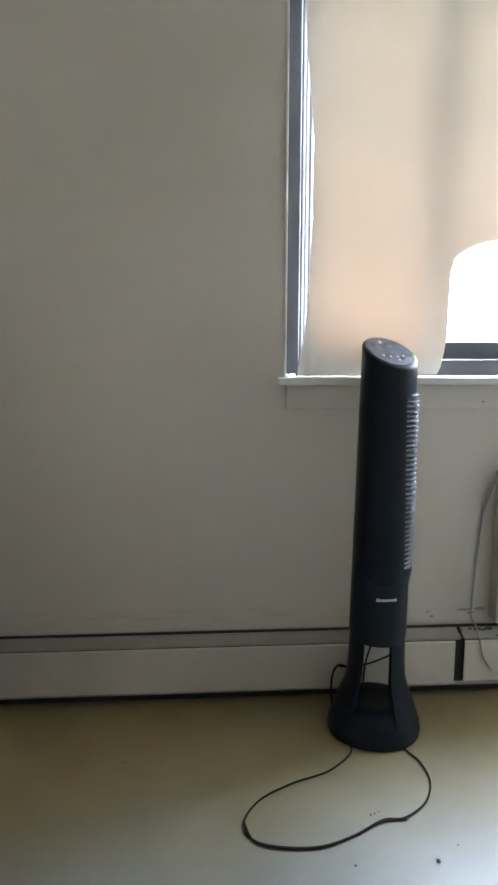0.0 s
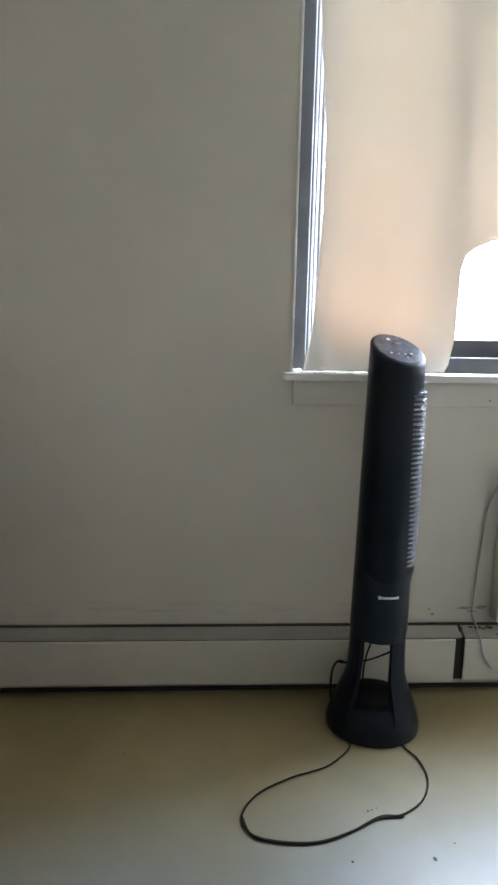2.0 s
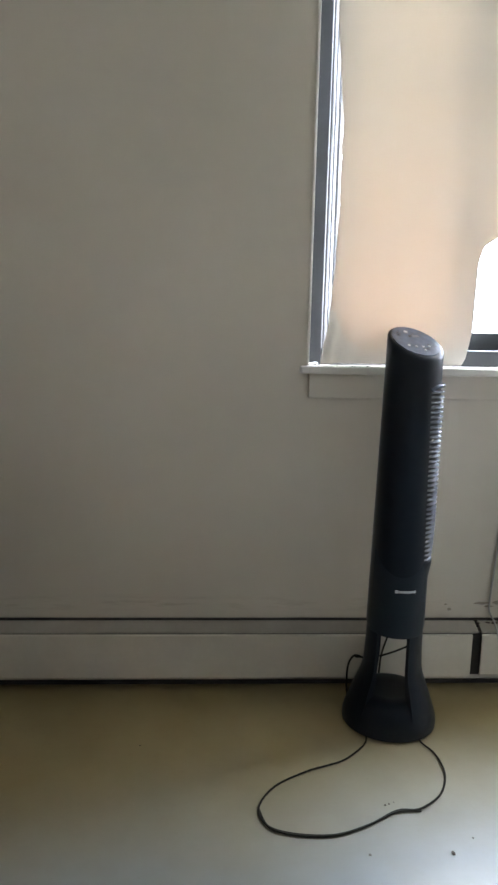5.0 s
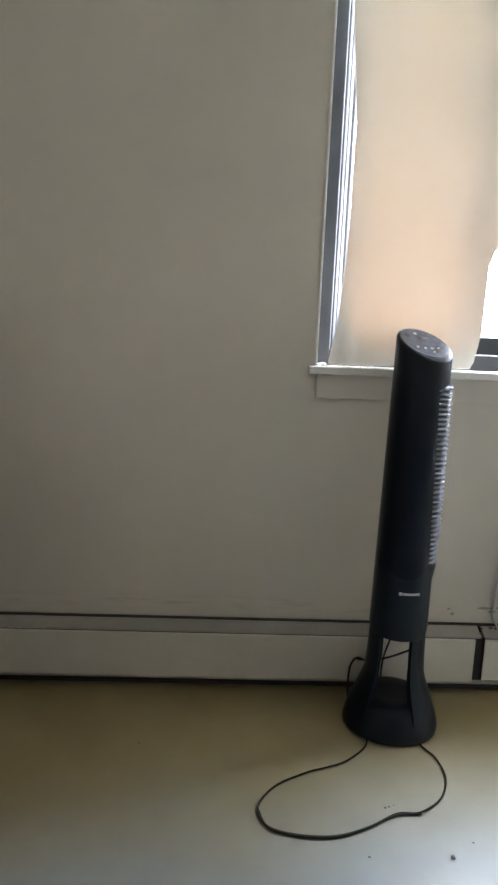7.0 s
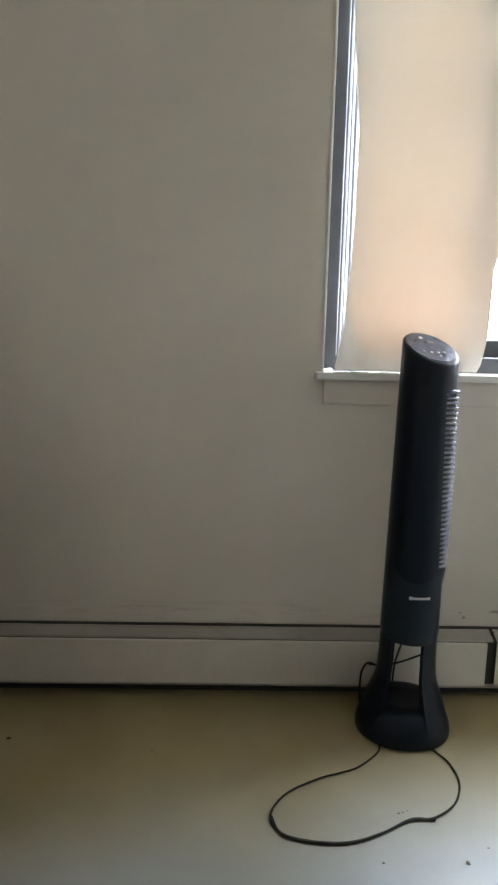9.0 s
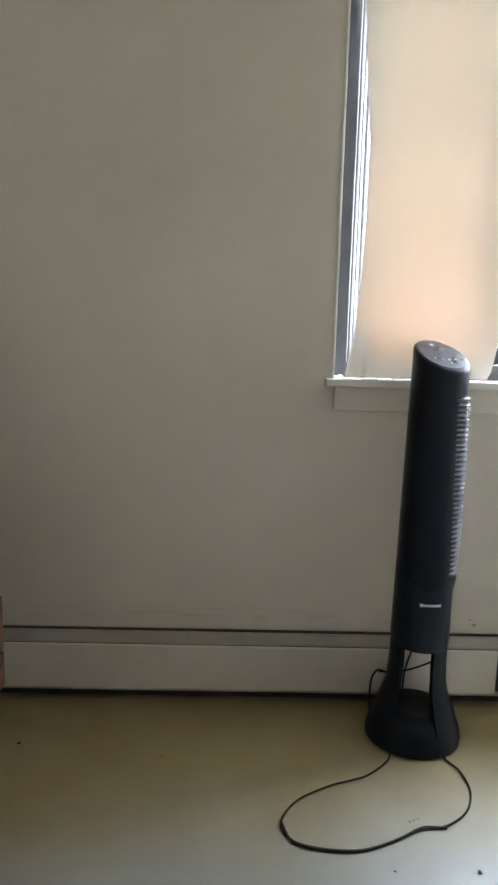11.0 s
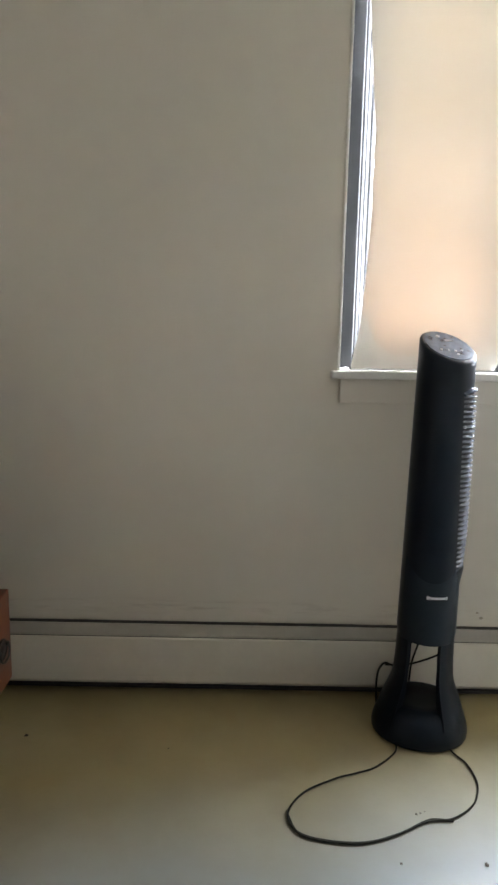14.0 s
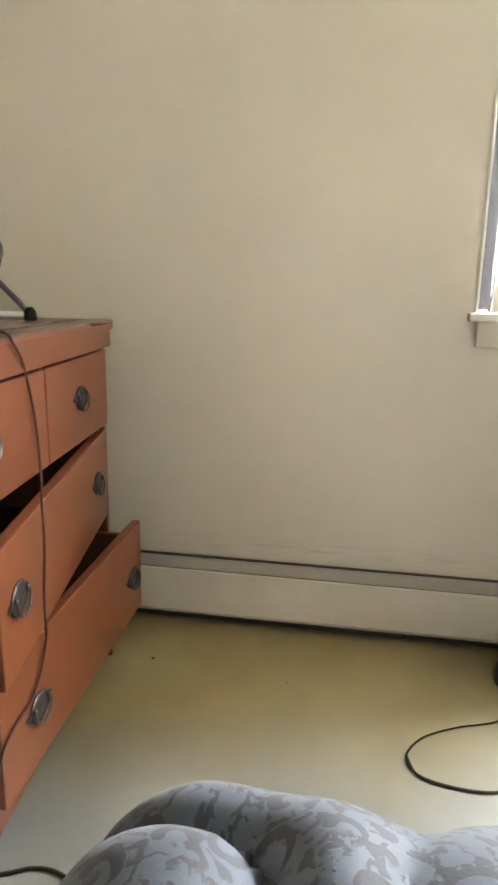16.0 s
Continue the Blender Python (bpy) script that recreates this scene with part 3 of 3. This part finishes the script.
        bmesh.ops.holes_fill(post, edges=[e for e in post.edges if e.is_boundary])
        bmesh.ops.recalc_face_normals(post, faces=post.faces[:])
        part("post", post, FAN, f, smooth=True)
    flare = [(0.0, 0.004), (0.112, 0.0), (0.1215, 0.004), (0.1225, 0.018), (0.119, 0.034), (0.112, 0.056), (0.103, 0.074), (0.092, 0.084), (0.076, 0.089), (0.05, 0.085), (0.0, 0.083)]
    part("base", lathe(flare, 56, squash=0.9), FAN, f, smooth=True)
    return f


def fan_cord():
    w = thing("fan_cord", (FX, FY, 0), "black power cord looped on the floor around the fan", "power cord")
    loop = [(0.148, -0.23), (0.138, -0.288), (0.079, -0.347), (0.03, -0.37), (-0.022, -0.39), (-0.099, -0.438), (-0.139, -0.502), (-0.124, -0.554), (-0.069, -0.577), (0.013, -0.581), (0.089, -0.555), (0.159, -0.516), (0.209, -0.512), (0.268, -0.469), (0.301, -0.402), (0.3, -0.332), (0.28, -0.288), (0.267, -0.235)]
    line = [(x - FX, y - FY, 0.004) for x, y in loop]
    part("loop", tube(smooth_line(line), 0.0022), RUBBER, w, smooth=True)
    second = [(x - FX + 0.004 * math.sin(i * 1.1), y - FY - 0.004 - 0.002 * math.cos(i), 0.004) for i, (x, y) in enumerate(loop[6:13])]
    part("second_strand", tube(smooth_line(second), 0.0022), RUBBER, w, smooth=True)
    back = [(-0.05, 0.085, 0.125), (-0.072, 0.088, 0.134), (-0.086, 0.083, 0.13), (-0.097, 0.078, 0.108), (-0.1, 0.072, 0.06), (-0.095, 0.07, 0.004)]
    part("rear_strand", tube(smooth_line(back), 0.0028), RUBBER, w, smooth=True)
    cross = [(-0.075, 0.09, 0.128), (-0.04, 0.094, 0.126), (0.0, 0.095, 0.130), (0.04, 0.094, 0.144), (0.075, 0.09, 0.162)]
    part("cross_strand", tube(smooth_line(cross), 0.0027), RUBBER, w, smooth=True)
    drop = [(0.02, 0.07, 0.262), (0.01, 0.08, 0.2), (-0.005, 0.09, 0.12), (-0.01, 0.08, 0.004)]
    part("drop_strand", tube(smooth_line(drop), 0.0027), RUBBER, w, smooth=True)
    return w


tower_fan()
fan_cord()


# ---- dresser ----
DX, DY0, DY1, DTOP = -0.90, -0.985, -0.234, 0.891


def drawer_pull(parent, at, turn=0.0):
    """An oval back plate with a hanging bail."""
    p = part("pull", lathe([(0.0, 0.0), (0.034, 0.0), (0.0345, 0.002), (0.031, 0.0045), (0.026, 0.003), (0.012, 0.005), (0.0, 0.006)], 28, squash=0.78), PEWTER_DARK, parent, "aged dark pewter pull with a bright hanging bail", True, Matrix.Translation(at) @ pose(0, 0, 0, 90, 0, 90 + turn))
    for x in (-0.038, 0.038):
        part("tip", lathe([(0.0, 0.0), (0.009, 0.0), (0.0075, 0.003), (0.0, 0.0042)], 10, squash=0.7), PEWTER_DARK, p, "", True, Matrix.Translation((x, 0.0, 0.0)))
    bail = [(-0.026, 0.008, 0.007), (-0.029, -0.006, 0.009), (-0.019, -0.021, 0.010), (0.0, -0.026, 0.0105), (0.019, -0.021, 0.010), (0.029, -0.006, 0.009), (0.026, 0.008, 0.007)]
    part("bail", tube(smooth_line(bail, 5), 0.0028), PEWTER, p, smooth=True)
    for x in (-0.026, 0.026):
        part("post", lathe([(0.005, 0.0), (0.005, 0.006), (0.003, 0.008)], 10), PEWTER, p, "", True, Matrix.Translation((x, 0.006, 0.002)))
    return p


def drawer(d, y0, y1, z0, z1, x, skew, pulls, depth=0.4, drop=-0.006, sag=0.0):
    """One drawer, its face at x, turned by skew degrees about its far end and sagging at the near one."""
    w, h = y1 - y0, z1 - z0
    dr = part("drawer", box(-0.022, 0.0, -w, 0.0, 0, h, 0.004, 2), CHERRY, d, "", False, pose(x, y1, z0, 0, 0, skew) @ pose(0, 0, 0, sag, 0, 0))
    inset, t = 0.02, 0.012
    for a in (-w + inset, -inset - t):
        part("drawer_side", box(-depth, -0.0225, a, a + t, 0.012, h - 0.03, 0.001), RAW, dr, "unfinished wooden drawer side")
    part("drawer_back", box(-depth, -depth + t, -w + inset + t + 0.0005, -inset - t - 0.0005, 0.012, h - 0.03, 0.001), RAW, dr)
    part("drawer_bottom", box(-depth + t + 0.0005, -0.0225, -w + inset + t + 0.0005, -inset - t - 0.0005, 0.016, 0.022), RAW, dr)
    for a in pulls:
        drawer_pull(dr, (0.0005, a - y1, h / 2 - drop))
    return dr


def dresser():
    d = thing("dresser", (DX, DY1, 0), "orange-stained wooden dresser with its lower drawers pulled open crooked", "dresser", turn=5.5)
    dy0, back = DY0 - DY1, -0.5
    part("top", box(back - 0.01, 0.018, dy0 - 0.025, 0.028, DTOP - 0.026, DTOP, 0.008, 3), CHERRY_TOP, d, "brown-red polished top")
    part("side_panel", box(back, 0, -0.02, 0, 0.0, DTOP - 0.0265, 0.002), CHERRY_V, d)
    part("side_panel", box(back, 0, dy0, dy0 + 0.02, 0.0, DTOP - 0.0265, 0.002), CHERRY_V, d)
    part("back_panel", box(back, back + 0.008, dy0 + 0.0205, -0.0205, 0.05, DTOP - 0.025), RAW, d)
    ya, yb = dy0 + 0.0205, -0.0205
    for z0, z1 in ((0.829, DTOP - 0.009), (0.634, 0.648), (0.402, 0.412), (0.07, 0.158)):
        part("rail", box(-0.03, 0.0192 if z0 > 0.8 else -0.002, ya - 0.012 * (z0 > 0.8), yb + 0.012 * (z0 > 0.8), z0, z1, 0.0015), CHERRY, d)
    mid = -0.40
    part("divider", box(-0.03, -0.002, mid - 0.006, mid + 0.006, 0.6485, 0.8285, 0.001), CHERRY_V, d)
    drawer(d, mid + 0.0008, yb + 0.016, 0.637, 0.820, 0.006, 0, (-0.205,))
    drawer(d, ya - 0.016, mid - 0.0008, 0.637, 0.820, 0.006, 0, (-0.645,))
    drawer(d, ya - 0.016, yb - 0.001, 0.410, 0.628, 0.006, 4.0, (-0.132, -0.67), 0.38, sag=1.9)
    drawer(d, ya + 0.001, yb - 0.001, 0.162, 0.392, 0.086, -4.2, (-0.09, -0.605), drop=0.012)
    return d


dresser()


# ---- small tilting fan on the dresser ----
def table_fan():
    f = thing("table_fan", (-1.09, -0.52, DTOP), "small tilted round fan on a bent steel tube stand", "fan")
    r = 0.008
    part("stand_tube", tube([(0.07, 0.15, 0.012), (-0.18, 0.13, 0.012), (-0.19, 0.10, 0.012), (-0.19, -0.10, 0.012), (-0.18, -0.13, 0.012), (0.07, -0.15, 0.012)], r, 10), CHROME, f, "pale grey foot tube", True)
    for y in (0.15, -0.15):
        part("arm_tube", tube(smooth_line([(0.066, y, 0.02), (0.05, y, 0.04), (-0.02, y * 0.99, 0.105), (-0.085, y * 0.97, 0.165)]), 0.0065, 10), GRILLE, f, "dark steel arm", True)
        part("foot_cap", lathe([(0.0, 0.0), (0.012, 0.0), (0.0145, 0.006), (0.013, 0.02), (0.007, 0.029), (0.0, 0.031)], 16), RUBBER, f, "black rubber foot cap", True, pose(0.075, y, 0.0))
    head = part("head", lathe([(0.045, -0.05), (0.06, -0.045), (0.06, 0.02), (0.03, 0.03)], 24), BLADE, f, "dark motor housing", True, pose(-0.058, 0.05, 0.168, 0, 52, 0))
    for z, scale in ((-0.055, 0.86), (-0.02, 1.0), (0.03, 1.0), (0.06, 0.86)):
        part("hoop", tube([(0.118 * scale * math.cos(math.tau * i / 40), 0.118 * scale * math.sin(math.tau * i / 40), z) for i in range(40)], 0.003, 6, True), GRILLE, head, smooth=True)
    for i in range(36):
        a = math.tau * i / 36
        c, s = math.cos(a), math.sin(a)
        part("wire", tube(smooth_line([(0.03 * c, 0.03 * s, 0.066), (0.09 * c, 0.09 * s, 0.064), (0.118 * c, 0.118 * s, 0.03), (0.118 * c, 0.118 * s, -0.02), (0.09 * c, 0.09 * s, -0.06), (0.05 * c, 0.05 * s, -0.06)], 3), 0.0013, 4), GRILLE, head)
    for i in range(4):
        bm = bmesh.new()
        rows = []
        for j in range(5):
            rr = 0.025 + 0.08 * j / 4
            w = 0.02 + 0.05 * math.sin(math.pi * (0.15 + 0.7 * j / 4))
            rows.append([bm.verts.new((rr, w * (k / 3 - 0.5) * 1.6, 0.022 * (k / 3 - 0.5) + 0.008)) for k in range(4)])
        for a, b in zip(rows, rows[1:]):
            for k in range(3):
                bm.faces.new((a[k], a[k + 1], b[k + 1], b[k]))
        blade = part("blade", bm, BLADE, head, "smoky grey blade", True, pose(0, 0, 0.025, 0, 0, 90 * i + 20))
        blade.modifiers.new("thickness", "SOLIDIFY").thickness = 0.002
    return f


def dresser_cord():
    w = thing("hanging_cable", (DX, -0.6, 0), "thin brown cord draped down the front of the dresser", "power cord")
    at = Vector((DX, -0.6, 0))
    line = [(-1.15, -0.50, 0.93), (-1.10, -0.545, 0.905), (-1.0, -0.64, 0.8955), (-0.891, -0.733, 0.8945), (-0.835, -0.79, 0.8945), (-0.822, -0.798, 0.882), (-0.824, -0.772, 0.856), (-0.838, -0.73, 0.813), (-0.842, -0.708, 0.762), (-0.843, -0.697, 0.71), (-0.838, -0.702, 0.66), (-0.815, -0.745, 0.642), (-0.790, -0.795, 0.622), (-0.781, -0.811, 0.586), (-0.784, -0.809, 0.526), (-0.783, -0.818, 0.479), (-0.781, -0.824, 0.441), (-0.787, -0.812, 0.395), (-0.794, -0.806, 0.366), (-0.794, -0.829, 0.326), (-0.793, -0.871, 0.298), (-0.792, -0.927, 0.29), (-0.795, -0.962, 0.262), (-0.805, -0.985, 0.18), (-0.82, -1.0, 0.06), (-0.84, -1.01, 0.004)]
    part("cord", tube(smooth_line([Vector(p) - at for p in line]), 0.0023), paint("brown_cord_vinyl", (0.05, 0.02, 0.012), (0.075, 0.03, 0.018), 0.55, gloss=0.2), w, smooth=True)
    return w


def floor_cord():
    w = thing("floor_cable", (-0.8, -0.94, 0), "black cord lying on the floor beside the bed", "power cord")
    line = [(x + 0.006, y - 0.005, 0.0035) for x, y in ((-1.199, -1.001), (-0.952, -0.949), (-0.848, -0.923), (-0.794, -0.9), (-0.744, -0.902), (-0.686, -0.934), (-0.608, -1.01), (-0.511, -1.192))]
    part("cord", tube(smooth_line([Vector(p) - Vector((-0.8, -0.94, 0)) for p in line]), 0.0033), RUBBER, w, smooth=True)
    return w


table_fan()
dresser_cord()
floor_cord()


# ---- bed ----
BX0, BX1, BY0, BY1, BZ = -0.445, 1.5, -3.3, -1.335, 0.552


def bed():
    b = thing("bed", (0.5, -2.3, 0), "low bed with a pale mattress under the quilt", "bed")
    part("box_spring", box(BX0 - 0.44, BX1 - 0.56, BY0 + 2.36, BY1 + 2.24, 0.10, 0.30, 0.03, 3), SHEET, b)
    part("mattress", box(BX0 - 0.44, BX1 - 0.56, BY0 + 2.36, BY1 + 2.24, 0.302, 0.50, 0.05, 4), SHEET, b)
    for x in (BX0 - 0.38, BX1 - 0.66):
        for y in (BY0 + 2.42, BY1 + 2.18):
            part("leg", lathe([(0.02, 0.0), (0.028, 0.0995)], 14), DARK_METAL_SHADE, b, "", True, pose(x, y, 0))


# stitched lines of the quilt: depth, width, points
SEAMS = [(0.020, 0.034, [(-0.205, -1.10), (-0.212, -1.28), (-0.222, -1.315), (-0.236, -1.352), (-0.27, -1.62), (-0.27, -2.0), (-0.25, -2.7), (-0.25, -3.4)]),
         (0.055, 0.024, [(-0.85, -1.30), (-0.50, -1.322), (-0.448, -1.326), (-0.40, -1.328), (-0.355, -1.338), (-0.333, -1.375), (-0.325, -1.45), (-0.31, -1.62), (-0.27, -2.0)]),
         (0.045, 0.024, [(0.14, -0.98), (0.12, -1.4), (0.10, -1.9), (0.12, -2.6), (0.1, -3.4)]),
         (0.045, 0.024, [(0.50, -0.98), (0.48, -1.5), (0.50, -2.2), (0.48, -3.4)]), (0.045, 0.024, [(0.88, -0.98), (0.9, -2.0), (0.88, -3.4)]), (0.045, 0.024, [(1.25, -0.98), (1.24, -3.4)]),
         (0.045, 0.024, [(-0.27, -2.0), (0.1, -1.75), (0.5, -1.8), (0.9, -1.74), (1.75, -1.8)]), (0.045, 0.024, [(-0.8, -2.4), (0.1, -2.35), (0.9, -2.4), (1.75, -2.36)])]


def apart(x, y, line):
    """Distance from a point to a broken line."""
    best = 9.0
    for (ax, ay), (bx, by) in zip(line, line[1:]):
        dx, dy = bx - ax, by - ay
        k = min(max(((x - ax) * dx + (y - ay) * dy) / (dx * dx + dy * dy), 0.0), 1.0)
        best = min(best, math.hypot(x - ax - k * dx, y - ay - k * dy))
    return best


def comforter():
    bm = bmesh.new()
    uv = bm.loops.layers.uv.new("cloth")
    nx, ny = 230, 220
    x0, x1, y0, y1 = -0.82, 1.75, -3.4, -0.98
    grid = []
    for j in range(ny + 1):
        row = []
        for i in range(nx + 1):
            u, v = x0 + (x1 - x0) * i / nx, y0 + (y1 - y0) * j / ny
            # how far past the mattress edge the cloth reaches, measured along the cloth
            ox = max(0.0, BX0 + 0.05 - u, u - BX1 + 0.05)
            oy = max(0.0, v - BY1 + 0.05)
            out = math.hypot(ox, oy)
            if out > 0:
                r = 0.13 - 0.05 * (ox / out) ** 2
                ang = min(out / r, math.pi / 2)
                flat = r * math.sin(ang)
                fall = r * (1 - math.cos(ang)) + max(0.0, out - r * math.pi / 2)
                dx, dy = (-ox if u < 0.5 else ox) / out, oy / out
            else:
                flat = fall = dx = dy = 0.0
            bx = min(max(u, BX0 + 0.05), BX1 - 0.05)
            by = min(v, BY1 - 0.05)
            # quilted pillows between stitched lines
            puff = 0.055 - sum((deep * math.exp(-((apart(u, v, seam) / wide) ** 1.3))) ** 1.7 for deep, wide, seam in SEAMS) ** (1 / 1.7) + 0.007 * noise.noise((u * 5, v * 5, 0)) + 0.006 * noise.noise((u * 14, v * 14, 2))
            side = min(fall / 0.12, 1.0)
            x = bx + dx * (flat + puff * side)
            y = by + dy * (flat + puff * side)
            z = max(BZ - fall + puff * (1 - 0.7 * side), 0.03)
            row.append((bm.verts.new((x, y, z)), (u, v)))
        grid.append(row)
    for a, b in zip(grid, grid[1:]):
        for i in range(nx):
            four = (a[i], a[i + 1], b[i + 1], b[i])
            face = bm.faces.new([q[0] for q in four])
            for loop, q in zip(face.loops, four):
                loop[uv].uv = q[1]
    ob = part("comforter", bm, QUILT, smooth=True)
    ob.modifiers.new("thickness", "SOLIDIFY").thickness = 0.012
    return tagged(ob, "puffy blue-grey quilted comforter with dark scroll pattern on the bed", "comforter")


bed()
comforter()


# ---- crumbs and marks on the floor ----
def crumb(x, y, size, seed):
    bm = bmesh.new()
    bmesh.ops.create_icosphere(bm, subdivisions=1, radius=size)
    for v in bm.verts:
        k = 1 + 0.5 * noise.noise(v.co * 200 + Vector((seed, 0, 0)))
        v.co = Vector((v.co.x * k, v.co.y * k * 1.2, v.co.z * 0.45 * k + size * 0.42))
    return tagged(part("floor_crumb", bm, DIRT, m=pose(x, y, 0, 0, 0, seed * 40)), "small dark crumb lying on the floor", "crumb", "crumbs on the floor")


for n, (x, y, s) in enumerate(((0.241, -0.629, 0.0045), (0.075, -0.629, 0.003), (0.296, -0.59, 0.0018), (-0.785, -0.246, 0.005), (0.137, -0.496, 0.0025), (0.147, -0.492, 0.002), (0.158, -0.487, 0.0015), (-0.421, -0.287, 0.002))):
    crumb(x, y, s, n)


def paint_flake(x, y, z, size, seed):
    bm = bmesh.new()
    bmesh.ops.create_icosphere(bm, subdivisions=1, radius=size)
    for v in bm.verts:
        k = 1 + 0.6 * noise.noise(v.co * 300 + Vector((seed * 3.1, 0, 0)))
        v.co = Vector((v.co.x * k * 1.3, v.co.y * k, v.co.z * 0.5 * k + size * 0.45))
    return tagged(part("paint_flake", bm, FLAKE, m=pose(x, y, z, 0, 0, seed * 50)), "white flake of peeled paint on the window sill", "paint flake", "flakes on the sill")


FLAKE = paint("chalky_white_paint_flake", (0.78, 0.77, 0.74), (0.84, 0.83, 0.8), 0.7, 40.0)
for n, (x, y, size) in enumerate(((0.012, 0.02, 0.007), (0.022, 0.03, 0.009), (0.008, 0.045, 0.008), (0.058, -0.02, 0.004), (0.075, -0.018, 0.005), (0.083, -0.022, 0.003), (0.115, -0.02, 0.004), (0.155, -0.022, 0.0045), (0.162, -0.02, 0.003), (0.03, 0.005, 0.004))):
    paint_flake(x, y, WIN_Z0, size, n)
tagged(part("nail", lathe([(0.0, 0.0), (0.0022, 0.0), (0.0027, 0.001), (0.0015, 0.002), (0.0, 0.002)], 10), DIRT, m=pose(0.541, -0.0158, 0.853, 90, 0, 0)), "dark nail head in the board under the window", "nail")


def wall_stain(x, z, wide, high, seed):
    bm = bmesh.new()
    bmesh.ops.create_icosphere(bm, subdivisions=3, radius=1.0)
    for v in bm.verts:
        k = 1 + 0.7 * noise.noise(v.co * 2.3 + Vector((seed * 4.7, 0, 0)))
        v.co = Vector((v.co.x * k * wide, v.co.y * 0.0007, v.co.z * k * high))
    return tagged(part("wall_stain", bm, GRIME, m=pose(x - 0.004, -0.0004, z + 0.01)), "dark smear of grime on the wall over the heater", "stain", "stains over the heater")


GRIME = paint("greasy_brown_grime", (0.27, 0.23, 0.18), (0.40, 0.355, 0.29), 0.8, 90.0)
for n, (x, z, wide, high) in enumerate(((0.437, 0.217, 0.005, 0.004), (0.425, 0.232, 0.004, 0.0025), (0.53, 0.236, 0.018, 0.0035), (0.552, 0.226, 0.012, 0.003), (0.58, 0.238, 0.014, 0.006))):
    wall_stain(x, z, wide, high, n)


def dust_clump(x, y, z, size, seed):
    bm = bmesh.new()
    bmesh.ops.create_icosphere(bm, subdivisions=2, radius=size)
    for v in bm.verts:
        k = 1 + 0.7 * noise.noise(v.co * 160 + Vector((seed * 5.3, 0, 0)))
        v.co = Vector((v.co.x * k * 1.8, v.co.y * k, v.co.z * 0.5 * k))
    return tagged(part("dust_clump", bm, DIRT, m=pose(x, y, z)), "dark clump of dust lying on the heater top", "dust", "dust on the heater")


for n, (x, y, size) in enumerate(((0.535, -0.028, 0.004), (0.556, -0.03, 0.006), (0.572, -0.034, 0.004), (0.59, -0.03, 0.0065), (0.607, -0.055, 0.004), (0.508, -0.03, 0.003))):
    dust_clump(x, y, 0.199 - 0.36 * (-y - 0.026) + size * 0.3, size, n)
